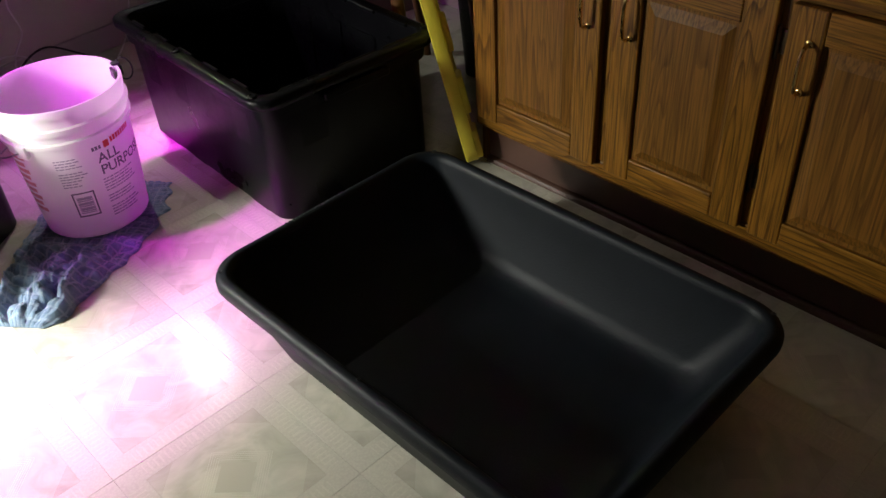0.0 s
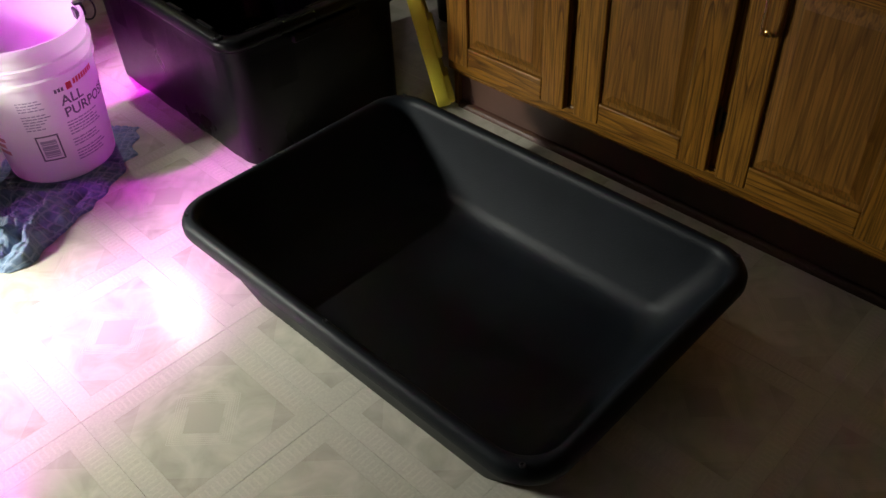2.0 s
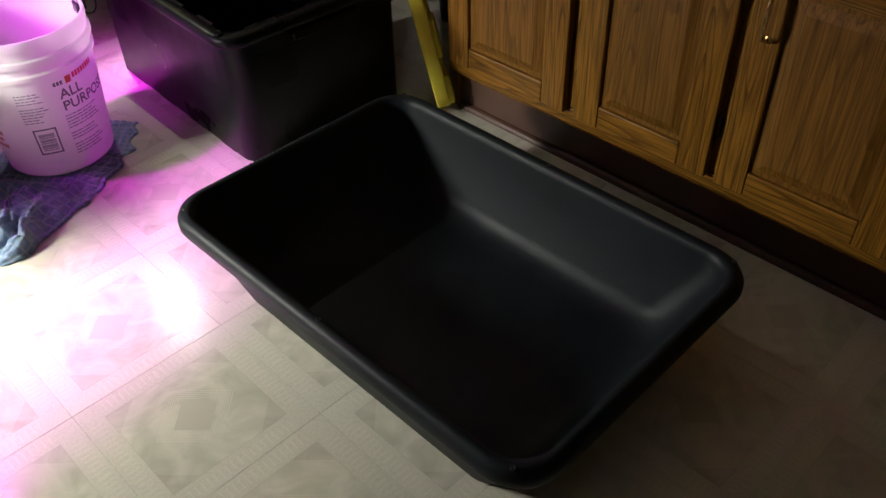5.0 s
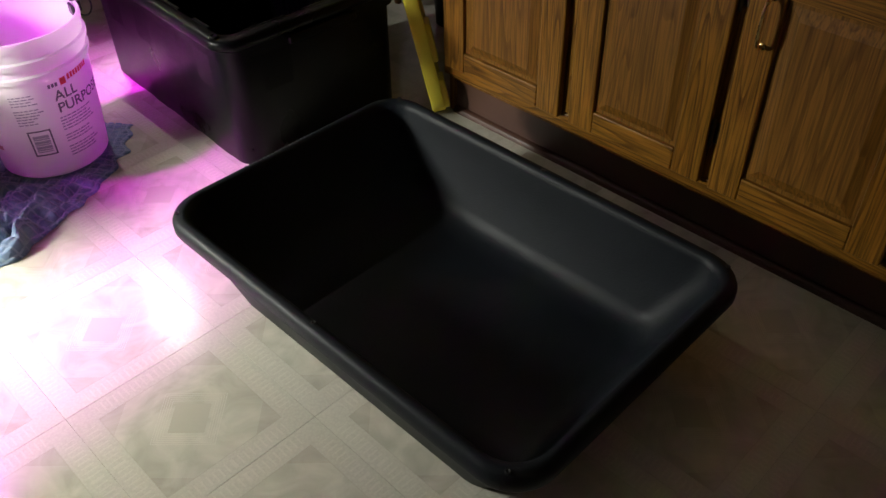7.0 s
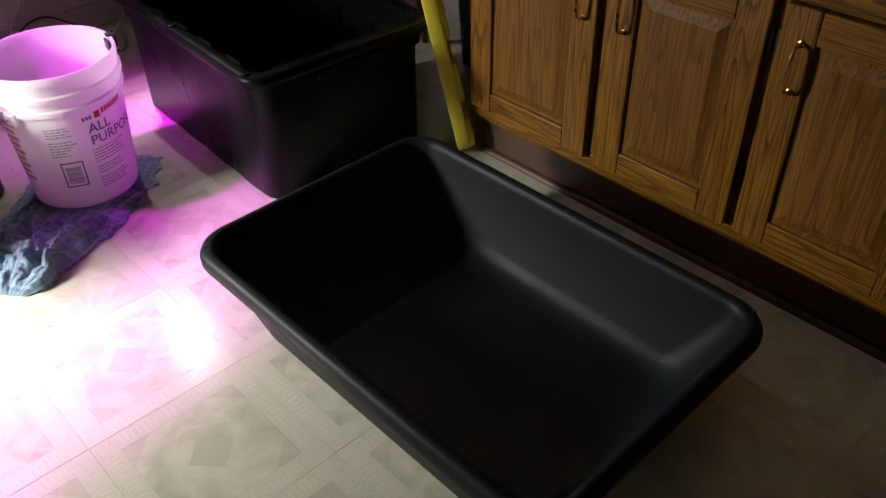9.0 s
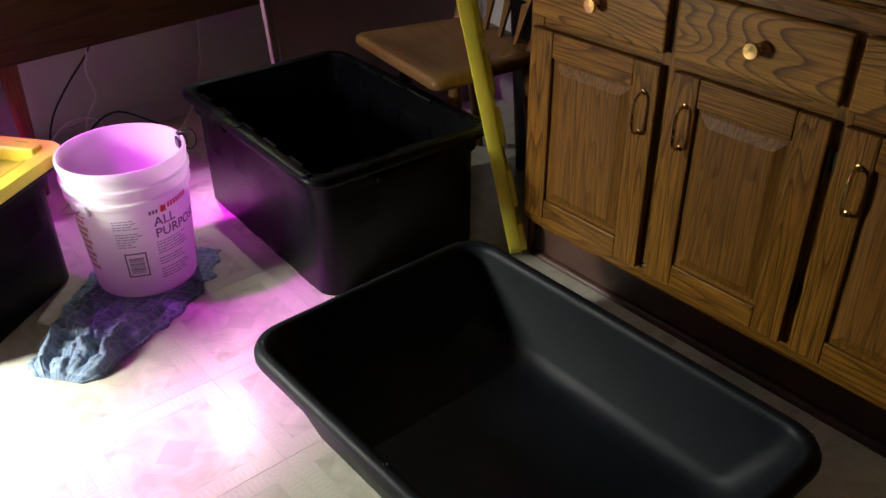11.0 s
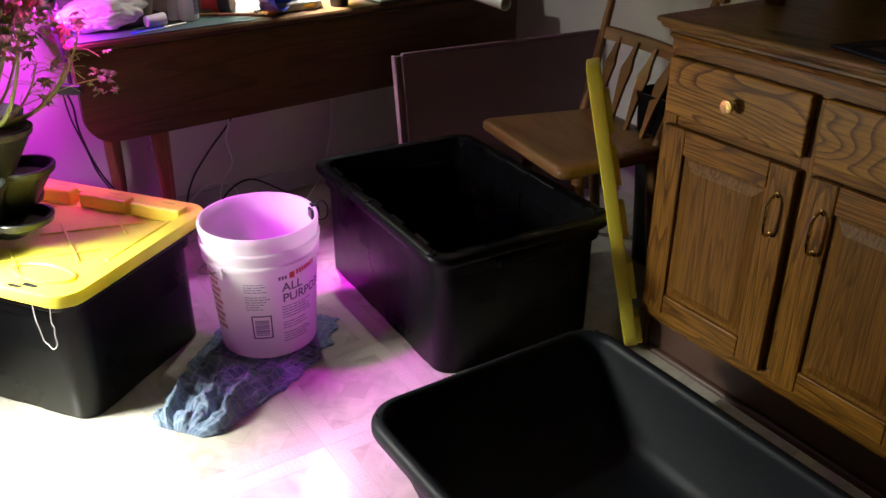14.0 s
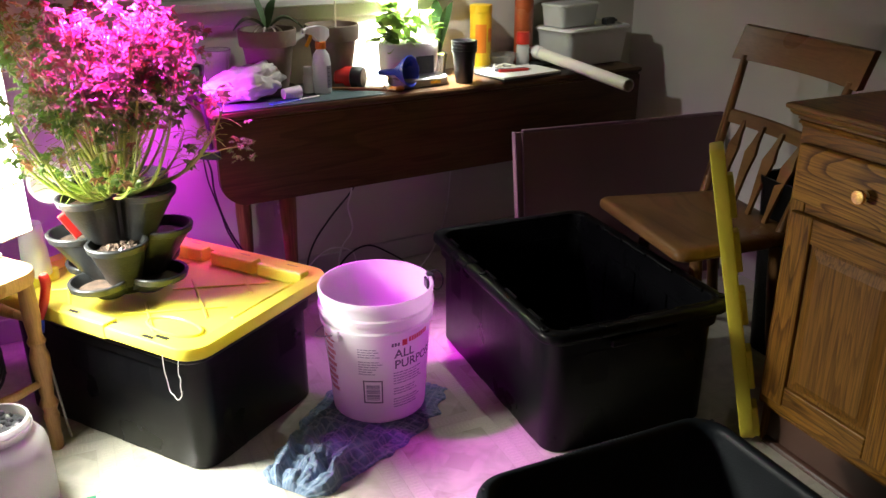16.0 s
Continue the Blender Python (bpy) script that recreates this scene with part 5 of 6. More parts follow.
pot = clay_pot(0.252, 0.205, 0.094, 0.208, "grey clay flower pot with an orchid standing in a saucer")
orchid = thing("orchid", on_table(0.252, 0.205, TZ + 0.195), "orchid with dark green strap leaves and pale roots", "plant")
for tip, lift, wd in (((-0.115, -0.02, 0.02), 0.035, 0.019), ((0.095, -0.03, 0.03), 0.03, 0.020), ((0.135, 0.01, 0.0), 0.04, 0.019), ((-0.03, 0.04, 0.14), 0.01, 0.016), ((0.05, 0.05, 0.10), 0.02, 0.016)):
    part("leaf", strap_leaf(B(), (0, 0, 0.01), tip, lift, wd), M["leaf_dark"], orchid, smooth=True)
for a in (-160, -120, -75, -30, 20):
    q = Vector((math.cos(radians(a)), math.sin(radians(a)), 0))
    part("root", tube(B(), curve_pts([(0, 0, 0.012), q * 0.03 + Vector((0, 0, 0.022)), q * 0.055 + Vector((0, 0, 0.002))], 5), 0.0025, 6), M["hose"], orchid, smooth=True)
pot2 = clay_pot(0.485, 0.225, 0.092, 0.206, "grey clay flower pot with a white stake")
stake = thing("plant_stake", on_table(0.492, 0.21, TZ + 0.19), "thin white plant stake standing in the pot", "stake")
part("rod", tube(B(), [(0, 0, 0), (0.008, 0, 0.2)], 0.0035, 8), M["hose"], stake)

tumbler = thing("tumbler", on_table(0.088, 0.235, TZ + 0.0028), "clear plastic tumbler with a rolled lip", "cup")
part("cup", cup([(0.031, 0), (0.033, 0.003), (0.047, 0.146), (0.049, 0.149), (0.047, 0.151), (0.045, 0.147), (0.031, 0.006)]), M["clear"], tumbler, smooth=True)

# Crumpled white cloth.
rag = thing("cloth", on_table(0.130, 0.115, TZ + 0.0028), "crumpled white cloth heaped on the mat", "cloth")
t = bmesh.new()
bmesh.ops.create_icosphere(t, subdivisions=5, radius=1)
for v in t.verts:
    c = v.co.copy()
    f = 1 + 0.28 * noise.noise(c * 1.6 + Vector((3, 1, 2))) + 0.26 * abs(noise.noise(c * 3.4)) - 0.05 + 0.03 * noise.noise(c * 11)
    s = 0.5 + 0.5 * c.x
    v.co = Vector((c.x * 0.112 * f, c.y * 0.062 * f, max(0.0, 0.048 + c.z * (0.040 + 0.030 * s) * f + 0.02 * s)))
bmesh.ops.dissolve_degenerate(t, edges=t.edges[:], dist=1e-6)
part("folded_cloth", merge(B(), t), M["cloth"], rag, smooth=True)

# Trigger spray bottle.
spray = thing("spray_bottle", on_table(0.400, 0.120, TZ + 0.0028, 12), "white spray bottle with an orange collar and yellow trigger", "spray bottle")
part("bottle", cup([(0.026, 0), (0.030, 0.004), (0.030, 0.095), (0.026, 0.125), (0.014, 0.143), (0.013, 0.150)], 32), M["frost"], spray, smooth=True)
part("scale_strip", box(B(), (-0.001, -0.0312, 0.020), (0.016, -0.0300, 0.092), 0.0004), M["ink_light"], spray, "printed measuring strip")
for k in range(5):
    part("scale_mark", box(B(), (0.002, -0.0320, 0.030 + 0.013 * k), (0.009, -0.0313, 0.033 + 0.013 * k)), M["ink"], spray)
part("collar", cup([(0.016, 0.144), (0.0175, 0.146), (0.0175, 0.166), (0.014, 0.168)]), M["orange"], spray, smooth=True)
bm = B()
rows = []
for x, z0, z1, hw in ((-0.052, 0.197, 0.213, 0.009), (-0.035, 0.190, 0.216, 0.011), (-0.010, 0.166, 0.217, 0.013), (0.012, 0.168, 0.214, 0.012), (0.030, 0.182, 0.205, 0.009)):
    rows.append([(x, -hw, z0), (x, hw, z0), (x, hw, z1), (x, -hw, z1)])
part("spray_head", loft(bm, rows, True, True), M["white"], spray)
part("nozzle", tube(B(), [(-0.052, 0, 0.205), (-0.066, 0, 0.205)], 0.008, 10), M["white"], spray)
part("trigger", tube(B(), curve_pts([(-0.034, 0, 0.192), (-0.040, 0, 0.178), (-0.050, 0, 0.163), (-0.055, 0, 0.155)], 5), 0.006, 8), M["yellow"], spray, smooth=True)

small = thing("small_bottle", on_table(0.362, 0.150, TZ + 0.0028), "small white bottle with a screw cap", "bottle")
part("body", cup([(0.017, 0), (0.018, 0.003), (0.018, 0.052), (0.012, 0.060)]), M["white"], small, smooth=True)
part("cap", cup([(0.014, 0.060), (0.014, 0.084), (0.012, 0.086)]), M["white"], small, smooth=True)
lying = thing("medicine_cup", on_table(0.275, 0.075, TZ + 0.0235) @ pose(0, 0, 0, 0, 90, 10), "small white cup lying on its side on the mat", "cup")
part("cup", cup([(0.016, -0.03), (0.0205, 0.03), (0.019, 0.03), (0.0145, -0.027)]), M["white"], lying, smooth=True)
knife = thing("table_knife", on_table(0.27, 0.045, TZ + 0.003, 14), "flat blue plastic blade with a pale handle", "tool")
part("blade", box(B(), (-0.085, -0.012, 0), (0.02, 0.012, 0.004), 0.0015), M["blue"], knife)
part("handle", box(B(), (0.0205, -0.004, 0), (0.10, 0.004, 0.005), 0.0015), M["hose"], knife)



def lay(u, v, z, du, dv, dz):
    """A pose on the table whose own z axis points along (du, dv, dz)."""
    q = Vector((du, dv, dz)).to_track_quat("Z", "Y").to_matrix().to_4x4()
    return on_table(u, v, z) @ q


jar = thing("jar", lay(0.500, 0.165, TZ + 0.0395, 0.72, -0.69, 0.0), "black-capped jar with a red label lying on its side", "jar")
part("body", cup([(0.028, -0.03), (0.034, -0.025), (0.034, 0.022), (0.033, 0.026)]), M["red"], jar, smooth=True)
part("cap", cup([(0.033, 0.0265), (0.0365, 0.029), (0.0365, 0.062), (0.032, 0.067)]), M["black"], jar, smooth=True)
twig = thing("twig", on_table(0, 0, TZ), "thin reddish brown twig lying across the mat's edge", "twig")
part("branch", tube(B(), curve_pts([(0.43, 0.14, 0.010), (0.52, 0.07, 0.012), (0.575, 0.032, 0.010), (0.612, 0.008, 0.009)], 6), [0.006 - 0.0001 * i for i in range(19)], 7), M["leg_wood"], twig, smooth=True)
part("side_branch", tube(B(), [(0.575, 0.032, 0.010), (0.59, 0.045, 0.02), (0.585, 0.01, 0.01)], 0.004, 6), M["leg_wood"], twig, smooth=True)
for k in range(5):
    sk = thing("wooden_stick", on_table(0.560 + 0.006 * k, 0.105 - 0.004 * k, TZ + 0.004 + 0.001 * k, -48 + 4 * k), "thin pale wooden stick lying on the table", "stick", "wooden sticks on the table")
    part("rod", tube(B(), [(0, 0, 0), (0.10, 0, 0.0)], 0.0022, 6), M["gold"], sk)

funnel = thing("funnel", lay(0.655, 0.075, TZ + 0.056, 0.50, -0.84, 0.12), "bright blue plastic funnel lying on its side", "funnel")
part("cone", cup([(0.009, -0.075), (0.012, -0.01), (0.045, 0.035), (0.051, 0.050), (0.053, 0.052), (0.050, 0.053), (0.043, 0.036), (0.010, -0.01), (0.007, -0.075)], 36), M["blue"], funnel, smooth=True)
part("grip_tab", box(B(), (0.046, -0.010, 0.042), (0.066, 0.010, 0.047), 0.002), M["blue"], funnel)
wedge = thing("orange_clip", on_table(0.632, 0.040, TZ), "small orange plastic clip on the table", "clip")
part("body", box(B(), (-0.024, -0.014, 0), (0.024, 0.014, 0.014), 0.004), M["orange"], wedge)

kscale = thing("kitchen_scale", on_table(0.752, 0.115, TZ), "pale grey kitchen scale under the planter", "scale")
part("body", loft(B(), [rr(0.19, 0.14, 0.05, 0.0, 8), rr(0.20, 0.15, 0.055, 0.006, 8), rr(0.20, 0.15, 0.055, 0.026, 8), rr(0.19, 0.14, 0.05, 0.031, 8)], True, True), M["grey"], kscale, smooth=True)
part("display", box(B(), (0.010, -0.0765, 0.010), (0.050, -0.0745, 0.021), 0.001), M["yellow"], kscale)
planter = thing("planter_box", on_table(0.735, 0.150, TZ + 0.0313), "white hydroponic planter box with a charcoal band", "planter")
part("body", loft(B(), [rr(0.185, 0.105, 0.035, 0.0, 8), rr(0.20, 0.115, 0.04, 0.03, 8), rr(0.205, 0.12, 0.042, 0.102, 8), rr(0.195, 0.11, 0.038, 0.110, 8)], True, True), M["white"], planter, smooth=True)
part("band", box(B(), (0.0, -0.0612, 0.006), (0.068, -0.0560, 0.066), 0.001), M["char"], planter, "charcoal front panel")
lettuce = thing("lettuce_plant", on_table(0.715, 0.150, TZ + 0.140), "bright green lettuce growing in the planter under the lamp", "plant")


def blade_leaf(verts, faces, place, length, width, yaw, pitch):
    """A ruffled broad leaf: a strip with a wavy rim."""
    mtx = pose(place[0], place[1], place[2], pitch, 0, yaw)
    base, n = len(verts), 7
    for i in range(n):
        t = i / (n - 1)
        hw = width * math.sin(math.pi * (0.08 + 0.88 * t)) ** 0.6
        bend = -0.35 * length * t * t
        for s in (-1, -0.5, 0, 0.5, 1):
            verts.append((mtx @ Vector((s * hw, length * t, bend + (0.16 * hw * math.sin(9 * t + 4 * s) if abs(s) == 1 else 0.0) + 0.2 * hw * s * s)))[:])
    for i in range(n - 1):
        for j in range(4):
            a = base + i * 5 + j
            faces.append((a, a + 1, a + 6, a + 5))


def leaf_mesh(name, verts, faces, material, parent, label):
    me = bpy.data.meshes.new(name)
    me.from_pydata(verts, [], faces)
    me.materials.append(material)
    me.polygons.foreach_set("use_smooth", [True] * len(me.polygons))
    ob = new(name, me)
    ob.parent = parent
    return tagged(ob, label)


rng = random.Random(5)
for k in range(74):
    vs, fs = [], []
    up = rng.random()
    blade_leaf(vs, fs, (rng.uniform(-0.07, 0.05) - 0.02 * (1 - up), rng.uniform(-0.035, 0.035), 0.14 * up - 0.005), rng.uniform(0.035, 0.075), rng.uniform(0.014, 0.028), rng.uniform(0, 360), rng.uniform(-25, 75))
    leaf_mesh("leaf", vs, fs, M["leaf_lit"], lettuce, "")
tall = thing("seedling", on_table(0.885, 0.225, TZ), "leafy green seedling in a clear cup", "plant")
part("cup", cup([(0.028, 0), (0.036, 0.085), (0.034, 0.085), (0.026, 0.003)]), M["clear"], tall, smooth=True)
part("stem", tube(B(), curve_pts([(0, 0, 0.01), (0.004, 0, 0.09), (-0.012, 0, 0.17), (-0.02, 0, 0.24)], 5), 0.0025, 6), M["stem"], tall, smooth=True)
for k in range(14):
    vs, fs = [], []
    blade_leaf(vs, fs, (-0.002 * k + 0.01 * rng.uniform(-1, 1), 0.01 * rng.uniform(-1, 1), 0.05 + 0.014 * k), rng.uniform(0.035, 0.07), rng.uniform(0.014, 0.022), rng.uniform(0, 360), rng.uniform(-10, 40))
    leaf_mesh("leaf", vs, fs, M["leaf_lit"], tall, "")
dark_leaf = thing("potted_plant", on_table(0.92, 0.275, TZ), "dark broad-leaved plant behind the planter", "plant")
part("pot", cup([(0.030, 0), (0.040, 0.07), (0.036, 0.07), (0.028, 0.01)]), M["pot"], dark_leaf, smooth=True)
for k, (yaw, pitch, ln) in enumerate(((80, 70, 0.26), (-70, 75, 0.24), (10, 80, 0.25), (180, 72, 0.2))):
    part("leaf", strap_leaf(B(), (0, 0, 0.06), (0.07 * math.cos(radians(yaw)), 0.03 * math.sin(radians(yaw)), ln), 0.02, 0.030), M["leaf_dark"], dark_leaf, smooth=True)

stack = thing("nursery_cups", on_table(0.905, 0.055, TZ), "stack of black plastic nursery cups", "cups")
for k in range(4):
    part("cup", cup([(0.030, 0.0), (0.031, 0.002), (0.041, 0.105), (0.045, 0.1055), (0.046, 0.113), (0.043, 0.114), (0.039, 0.106), (0.029, 0.006)], 24), M["black"], stack, smooth=True, m=pose(0, 0, 0.0105 * k))

can = thing("canister", on_table(1.112, 0.278, TZ), "round yellow canister with a red and orange label", "canister")
part("body", cup([(0.040, 0), (0.041, 0.003), (0.041, 0.205), (0.040, 0.207)]), M["yellow"], can, smooth=True)
part("lid", cup([(0.043, 0.2075), (0.043, 0.232), (0.040, 0.234)]), M["yellow"], can, smooth=True)
bm = B()
for a0, a1, z0, z1 in ((-150, -90, 0.06, 0.165), (-80, -30, 0.10, 0.15)):
    rows = [[(0.0416 * math.cos(radians(a0 + (a1 - a0) * i / 8)), 0.0416 * math.sin(radians(a0 + (a1 - a0) * i / 8)), z) for i in range(9)] for z in (z0, z1)]
    p, q = [[bm.verts.new(c) for c in row] for row in rows]
    for i in range(8):
        bm.faces.new((p[i], p[i + 1], q[i + 1], q[i]))
part("label", bm, M["orange"], can, "orange label patches")
sauce = thing("sauce_bottle", on_table(1.305, 0.272, TZ), "tall red-brown plastic bottle", "bottle")
part("body", cup([(0.034, 0), (0.037, 0.005), (0.037, 0.26), (0.020, 0.31), (0.018, 0.33)]), mat("red_brown_sauce", (0.34, 0.07, 0.02), 0.3, var=0.1), sauce, smooth=True)
spice = thing("spice_jar", on_table(1.265, 0.215, TZ), "small clear spice jar with a red cap", "jar")
part("glass", cup([(0.024, 0), (0.025, 0.004), (0.025, 0.078), (0.021, 0.085)]), M["frost"], spice, smooth=True)
part("cap", cup([(0.026, 0.086), (0.026, 0.128), (0.024, 0.130)]), M["red"], spice, smooth=True)
bowl = thing("plastic_bowl", on_table(1.185, 0.235, TZ), "clear plastic bowl standing on the table", "bowl")
part("bowl", cup([(0.035, 0), (0.055, 0.05), (0.058, 0.052), (0.053, 0.05), (0.033, 0.004)]), M["clear"], bowl, smooth=True)
saucer = thing("seed_dish", on_table(1.12, 0.165, TZ), "flat clear dish heaped with pale shavings", "dish")
part("dish", loft(B(), [rr(0.20, 0.10, 0.03, 0, 6), rr(0.22, 0.12, 0.035, 0.014, 6), rr(0.21, 0.11, 0.033, 0.014, 6), rr(0.195, 0.095, 0.03, 0.004, 6)], True, True), M["clear"], saucer)
for k in range(34):
    part("shaving", box(B(), (-0.012, -0.004, -0.001), (0.012, 0.004, 0.0012), 0.0005, pose(rng.uniform(-0.05, 0.08), rng.uniform(-0.03, 0.03), 0.010 + 0.012 * rng.random(), rng.uniform(-40, 40), rng.uniform(-40, 40), rng.uniform(0, 360))), M["hose"], saucer)

pad = thing("notepad", on_table(1.155, 0.085, TZ, 5), "white notepad on a dark backing", "notepad")
part("backing", box(B(), (-0.135, -0.088, 0.0), (0.135, 0.088, 0.006), 0.001), M["black"], pad)
part("paper_block", box(B(), (-0.133, -0.086, 0.0062), (0.133, 0.086, 0.014), 0.001), M["paper"], pad)
for mm, y, nm in ((M["red"], -0.012, "red ballpoint pen lying on the notepad"), (M["ink"], 0.010, "dark ballpoint pen lying on the notepad")):
    pen = thing("pen", pad.matrix_basis @ pose(-0.025, y, 0.0195, 0, 0, -12), nm, "pen")
    part("barrel", tube(B(), [(-0.065, 0, 0), (0.055, 0, 0)], 0.0048, 10), mm, pen, smooth=True)
    part("tip", tube(B(), [(0.055, 0, 0), (0.068, 0, 0)], [0.0045, 0.001], 8), M["wire"], pen, smooth=True)
    part("pocket_clip", box(B(), (-0.064, -0.0015, 0.0048), (-0.028, 0.0015, 0.0062)), mm, pen)

# PVC pipe that sticks out over the table's edge.
a, b = Vector((1.977, 2.861, 0.781)), Vector((1.995, 3.545, 0.802))
d = (b - a).normalized()
pipe = thing("pvc_pipe", Matrix.Translation(a) @ d.to_track_quat("Z", "Y").to_matrix().to_4x4(), "white plastic pipe jutting out over the table's edge", "pipe")
part("tube", turned(B(), [(0.0165, 0.0), (0.0207, 0.0), (0.0210, 0.003), (0.0210, 0.62), (0.0165, 0.62), (0.0165, 0.003)], 24, cap=False), M["hose"], pipe, smooth=True)
part("coupling", turned(B(), [(0.0214, 0.575), (0.0248, 0.577), (0.0248, 0.62), (0.016, 0.634), (0.012, 0.67)], 20), M["cord"], pipe, "greyish coupling")
pliers = thing("pliers", on_table(1.345, 0.150, TZ + 0.004, -28), "black-handled tool under the pipe", "tool")
part("handle", tube(B(), curve_pts([(-0.08, 0.02, 0.006), (-0.02, 0.016, 0.008), (0.05, 0.004, 0.008), (0.08, 0.0, 0.007)], 5), 0.008, 8), M["black"], pliers, smooth=True)
part("handle", tube(B(), curve_pts([(-0.08, -0.02, 0.006), (-0.02, -0.016, 0.008), (0.05, -0.004, 0.008), (0.08, 0.0, 0.007)], 5), 0.008, 8), M["black"], pliers, smooth=True)
part("pivot", turned(B(), [(0.012, 0.0), (0.012, 0.018), (0.008, 0.02)], 14, pose(0.075, 0, 0)), M["wire"], pliers, smooth=True)


def food_box(m, w, d, h, label, name="food_box"):
    o = thing(name, m, label, "container", "plastic containers on the table")
    part("body", loft(B(), [rr(w * 0.88, d * 0.86, 0.02, 0, 5), rr(w * 0.97, d * 0.96, 0.025, h * 0.85, 5), rr(w, d, 0.028, h * 0.86, 5), rr(w, d, 0.028, h * 0.90, 5), rr(w * 0.95, d * 0.94, 0.024, h * 0.90, 5), rr(w * 0.86, d * 0.84, 0.02, 0.004, 5)], True, True), M["frost"], o)
    part("lid", loft(B(), [rr(w * 1.02, d * 1.03, 0.03, h * 0.905, 5), rr(w * 1.04, d * 1.05, 0.032, h * 0.94, 5), rr(w * 1.0, d * 1.0, 0.03, h, 5), rr(w * 0.9, d * 0.88, 0.026, h, 5), rr(w * 0.88, d * 0.86, 0.025, h * 0.97, 5)], True, True), M["white"] if name == "food_box" else M["frost"], o)
    return o


big = food_box(pose(2.215, 3.505, TZ, 0, 0, 14), 0.345, 0.20, 0.142, "translucent plastic container with a white lid, full of clutter")
for k in range(14):
    part("content", box(B(), (-0.018, -0.010, -0.006), (0.018, 0.010, 0.006), 0.004, pose(rng.uniform(-0.07, 0.07), rng.uniform(-0.045, 0.045), 0.02 + 0.05 * rng.random(), 60 * k, 40 * k, 20 * k)), M["white"] if k % 3 else M["slate"], big)
food_box(pose(2.160, 3.52, TZ + 0.1425, 0, 0, 14), 0.215, 0.13, 0.085, "small clear plastic container stacked on the larger one", "small_food_box")
plug = thing("power_adapter", pose(2.312, 3.475, TZ + 0.1425, 0, 0, 20), "small black power adapter on the container's lid", "adapter")
part("block", box(B(), (-0.030, -0.014, 0), (0.030, 0.014, 0.026), 0.006, seg=2), M["black"], plug)
part("plug_end", tube(B(), [(0.03, 0, 0.013), (0.055, 0, 0.011)], 0.005, 8), M["black"], plug)

# ---- beside the closed tote ----
stool = thing("stool", pose(-0.062, 2.765, 0, 0, 0, 38), "light wooden stool with turned legs and rungs", "stool")
part("seat", loft(B(), [rr(0.34, 0.34, 0.05, 0.468, 6), rr(0.365, 0.365, 0.06, 0.475, 6), rr(0.375, 0.375, 0.065, 0.493, 6), rr(0.37, 0.37, 0.062, 0.509, 6), rr(0.34, 0.34, 0.05, 0.516, 6)], True, True), M["stool_wood"], stool, smooth=True)
legs = [(0.015, 0.0), (0.018, 0.02), (0.016, 0.05), (0.020, 0.10), (0.016, 0.115), (0.024, 0.135), (0.016, 0.155), (0.022, 0.22), (0.025, 0.27), (0.017, 0.30), (0.023, 0.315), (0.017, 0.33), (0.022, 0.39), (0.019, 0.47)]
for sx in (-1, 1):
    for sy in (-1, 1):
        part("leg", turned(B(), legs, 16, pose(sx * 0.150, sy * 0.150, 0)), M["stool_wood"], stool, smooth=True)
    part("rung", tube(B(), [(sx * 0.150, -0.145, 0.375), (sx * 0.150, -0.06, 0.375), (sx * 0.150, 0, 0.375), (sx * 0.150, 0.06, 0.375), (sx * 0.150, 0.145, 0.375)], [0.009, 0.014, 0.018, 0.014, 0.009], 10), M["stool_wood"], stool, smooth=True)
    part("rung", tube(B(), [(-0.145, sx * 0.150, 0.20), (-0.06, sx * 0.150, 0.20), (0, sx * 0.150, 0.20), (0.06, sx * 0.150, 0.20), (0.145, sx * 0.150, 0.20)], [0.009, 0.013, 0.017, 0.013, 0.009], 10), M["stool_wood"], stool, smooth=True)
coil = [Vector((0.02 + 0.05 * math.cos(a), 2.70 + 0.03 * math.sin(a), 0.26 + 0.05 * math.sin(a * 1.02) + 0.002 * a)) for a in [i * 0.35 for i in range(60)]]
cord("cable", coil, 0.0042, M["black"], "coiled dark cable hung on the stool", 2)
rod = thing("pry_tool", pose(0.186, 2.775, 0.0, 0, 0, 20), "red-handled tool with a blue band leaning on the stool", "tool")
part("handle", tube(B(), curve_pts([(0.004, 0.0, 0.475), (0.006, 0.0, 0.445), (-0.008, 0.0, 0.395), (-0.022, 0.0, 0.36)], 5), [0.009, 0.013, 0.013, 0.013, 0.013, 0.013, 0.012, 0.012, 0.012, 0.012, 0.011, 0.011, 0.010, 0.010, 0.009, 0.009], 10), M["red"], rod, smooth=True)
part("band", tube(B(), [(-0.022, 0, 0.36), (-0.028, 0, 0.325)], 0.010, 10), M["blue"], rod, smooth=True)
part("shaft", tube(B(), [(-0.028, 0, 0.325), (-0.004, 0, 0.0)], 0.0035, 8), M["wire"], rod, smooth=True)
tubj = thing("plastic_jar", pose(0.047, 2.528, 0.0), "wide translucent white plastic jar filled with dark granules", "jar")
part("jar", cup([(0.094, 0), (0.102, 0.006), (0.102, 0.150), (0.098, 0.172), (0.082, 0.196), (0.074, 0.203), (0.073, 0.212), (0.077, 0.214), (0.077, 0.221), (0.073, 0.223), (0.073, 0.237), (0.071, 0.239), (0.067, 0.239), (0.066, 0.205), (0.092, 0.16), (0.096, 0.008)], 40), M["pail"], tubj, smooth=True)
part("granules", cup([(0.066, 0.212), (0.04, 0.219), (0.0, 0.217)], 32), mat("dark_granules", (0.06, 0.06, 0.065), 0.8, var=0.8, scale=160, bump=1.0, bscale=220), tubj)
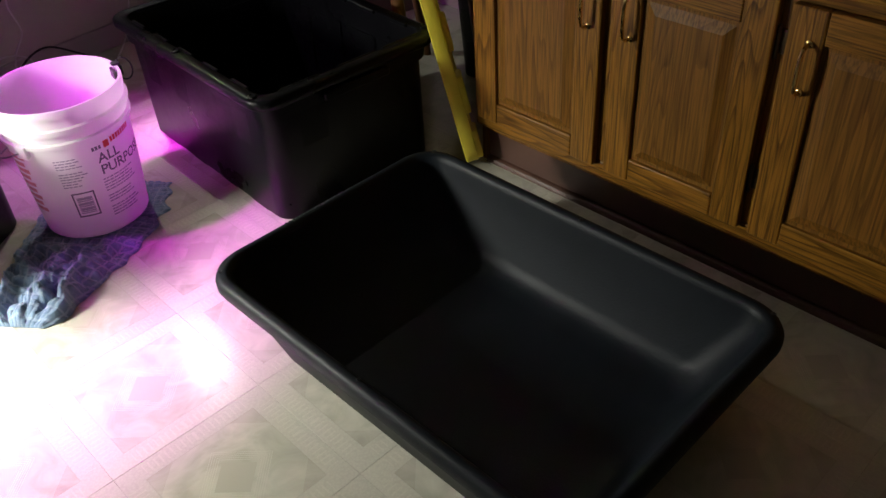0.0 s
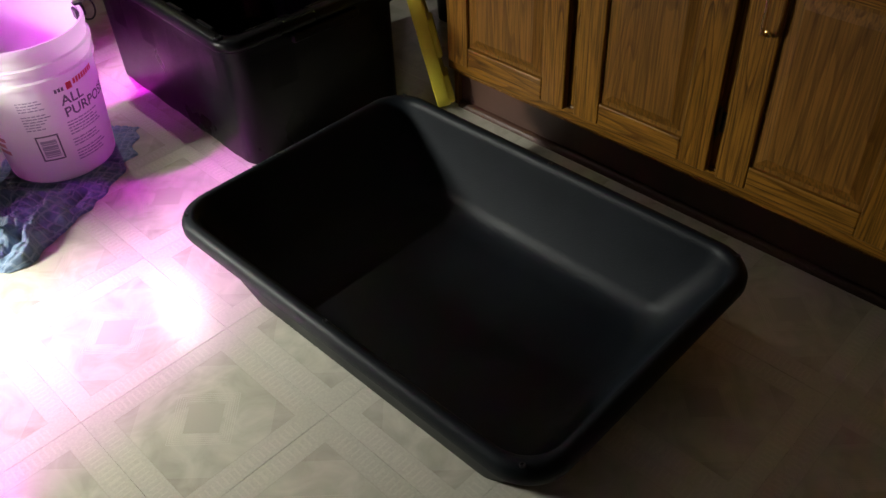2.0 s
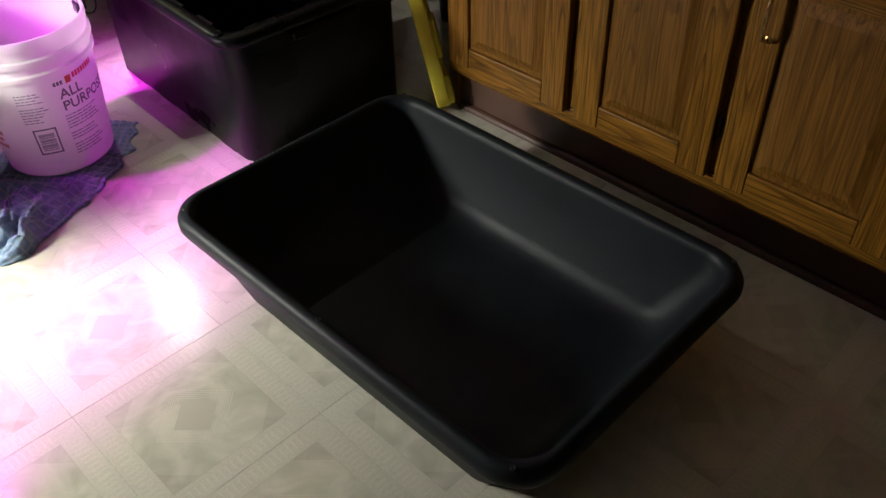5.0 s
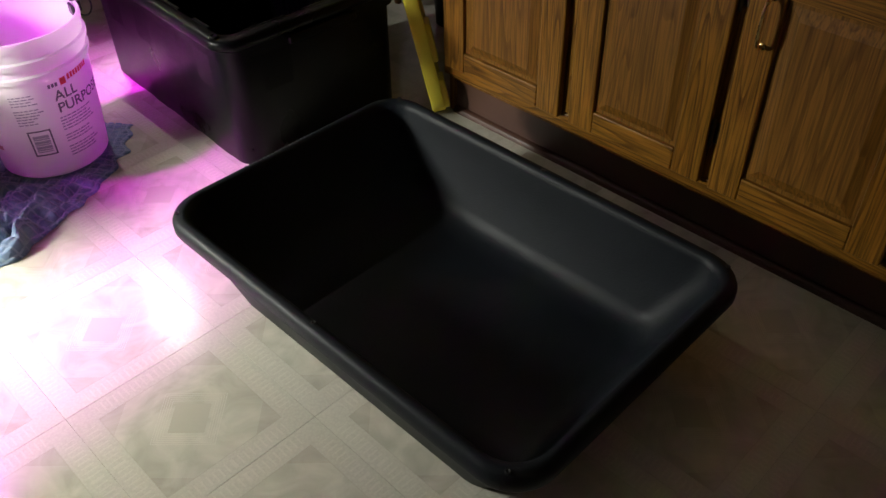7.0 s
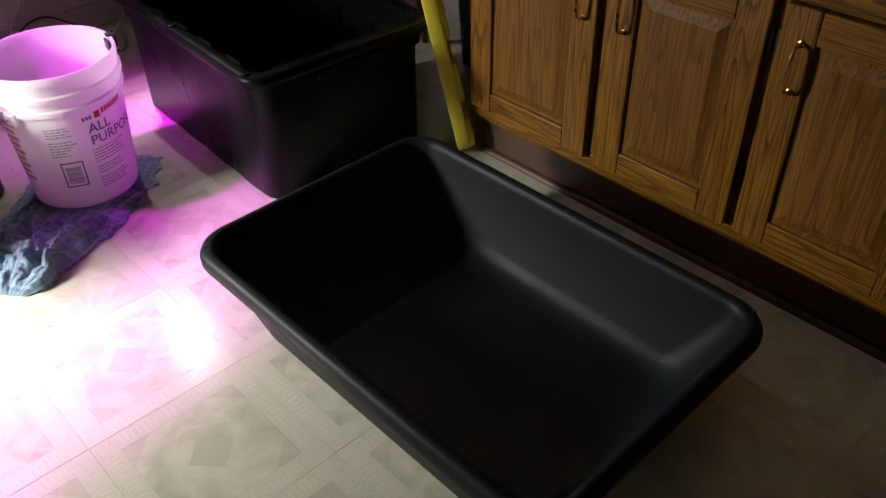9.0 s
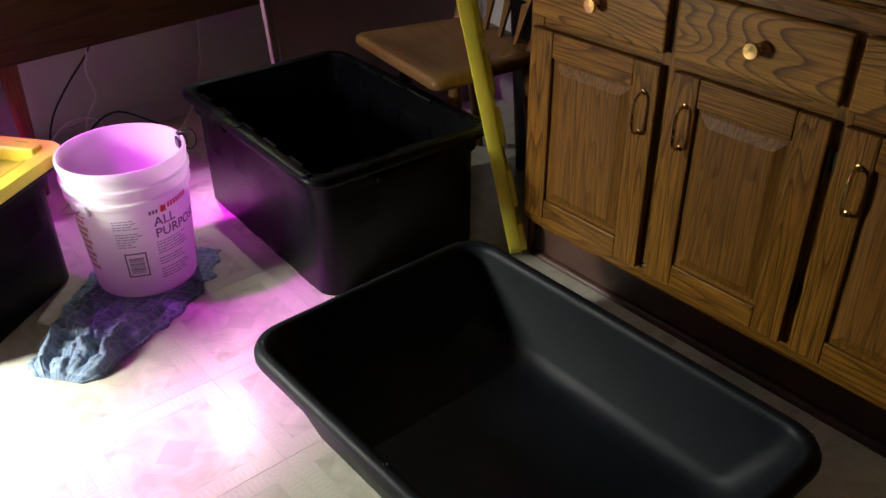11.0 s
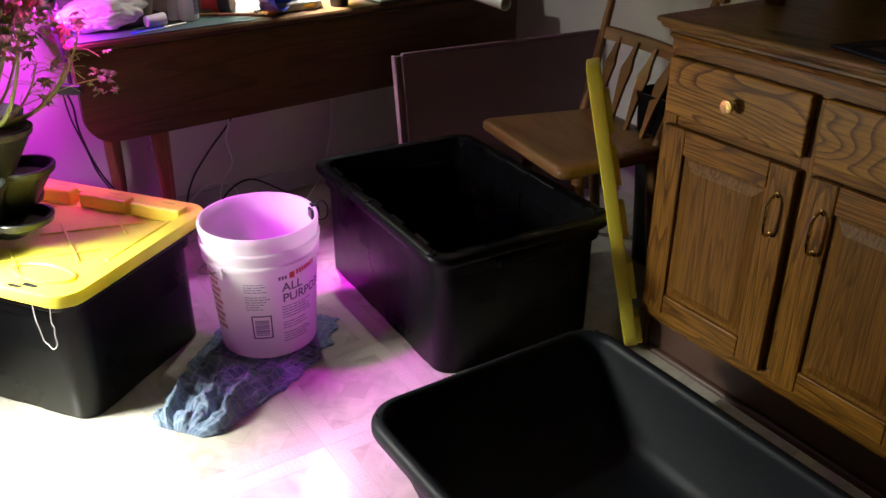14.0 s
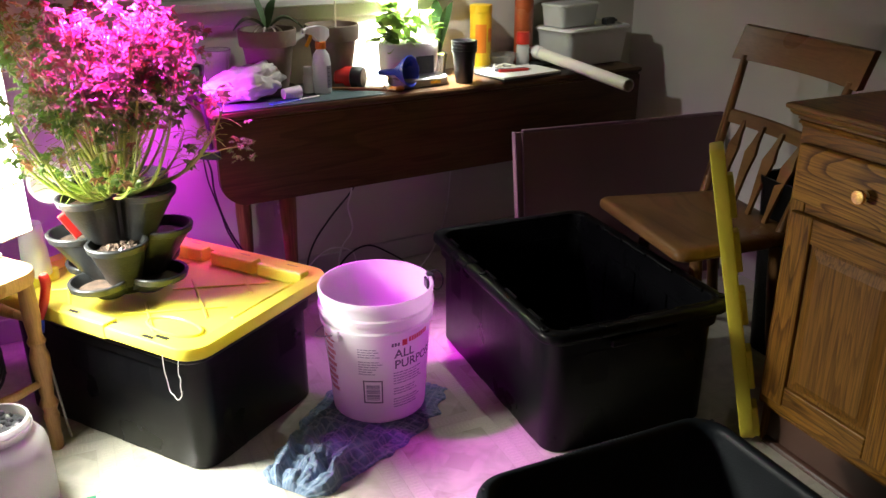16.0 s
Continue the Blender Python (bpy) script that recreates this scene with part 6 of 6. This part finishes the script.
for k in range(40):
    a, r = rng.random() * 6.28, 0.056 * rng.random() ** 0.5
    part("granule", box(B(), (-0.006, -0.006, -0.005), (0.006, 0.006, 0.005), 0.003, pose(r * math.cos(a), r * math.sin(a), 0.220, 50 * k, 30 * k, 0)), M["char"] if k % 4 else M["grey"], tubj)
level = thing("spirit_level", pose(0.252, 2.446, 0.0, 0, 0, -181.0), "green bar with a white and black end cap on the floor", "level")
part("bar", box(B(), (0.024, -0.012, 0), (0.55, 0.012, 0.022), 0.002), M["green"], level)
part("end_cap", box(B(), (0.0, -0.013, 0.012), (0.0236, 0.013, 0.0235), 0.002), M["white"], level, "white end cap")
part("end_cap", box(B(), (0.0, -0.013, 0.0), (0.0236, 0.013, 0.0117), 0.002), M["black"], level, "black end cap")
pitcher = thing("pitcher", pose(0.165, 3.03, 0.3775), "tall translucent white plastic pitcher on the lid", "pitcher")
part("body", cup([(0.035, 0), (0.038, 0.004), (0.032, 0.13), (0.030, 0.15), (0.028, 0.15), (0.030, 0.128), (0.034, 0.006)]), M["frost"], pitcher, smooth=True)
bag = thing("waste_bin", pose(2.30, 2.29, 0.0), "black plastic bin behind the chair", "bin")
part("bin", loft(B(), [rr(0.20, 0.30, 0.05, 0.0, 5), rr(0.25, 0.36, 0.06, 0.54, 5), rr(0.26, 0.37, 0.062, 0.55, 5), rr(0.26, 0.37, 0.062, 0.57, 5), rr(0.24, 0.35, 0.055, 0.57, 5), rr(0.19, 0.29, 0.05, 0.02, 5)], True, True), M["tote"], bag, smooth=True)

# ---- floor tiles ----
tile_mesh = bpy.data.meshes.new("tile")
bm = box(B(), (-TILE / 2 + 0.00015, -TILE / 2 + 0.00015, -0.002), (TILE / 2 - 0.00015, TILE / 2 - 0.00015, 0.0), 0.0004)
bm.to_mesh(tile_mesh)
bm.free()
tile_mesh.materials.append(M["tile"])
for i in range(-5, 7):
    for j in range(-8, 7):
        x, y = 0.604 + TILE * (i + 0.5), 1.761 + TILE * (j + 0.5)
        ob = new("tile", tile_mesh)
        ob.parent = floor
        ob.location = (x, y, 0)
        ob.rotation_euler = (0, 0, radians(90 * ((i * 3 + j) % 4)))
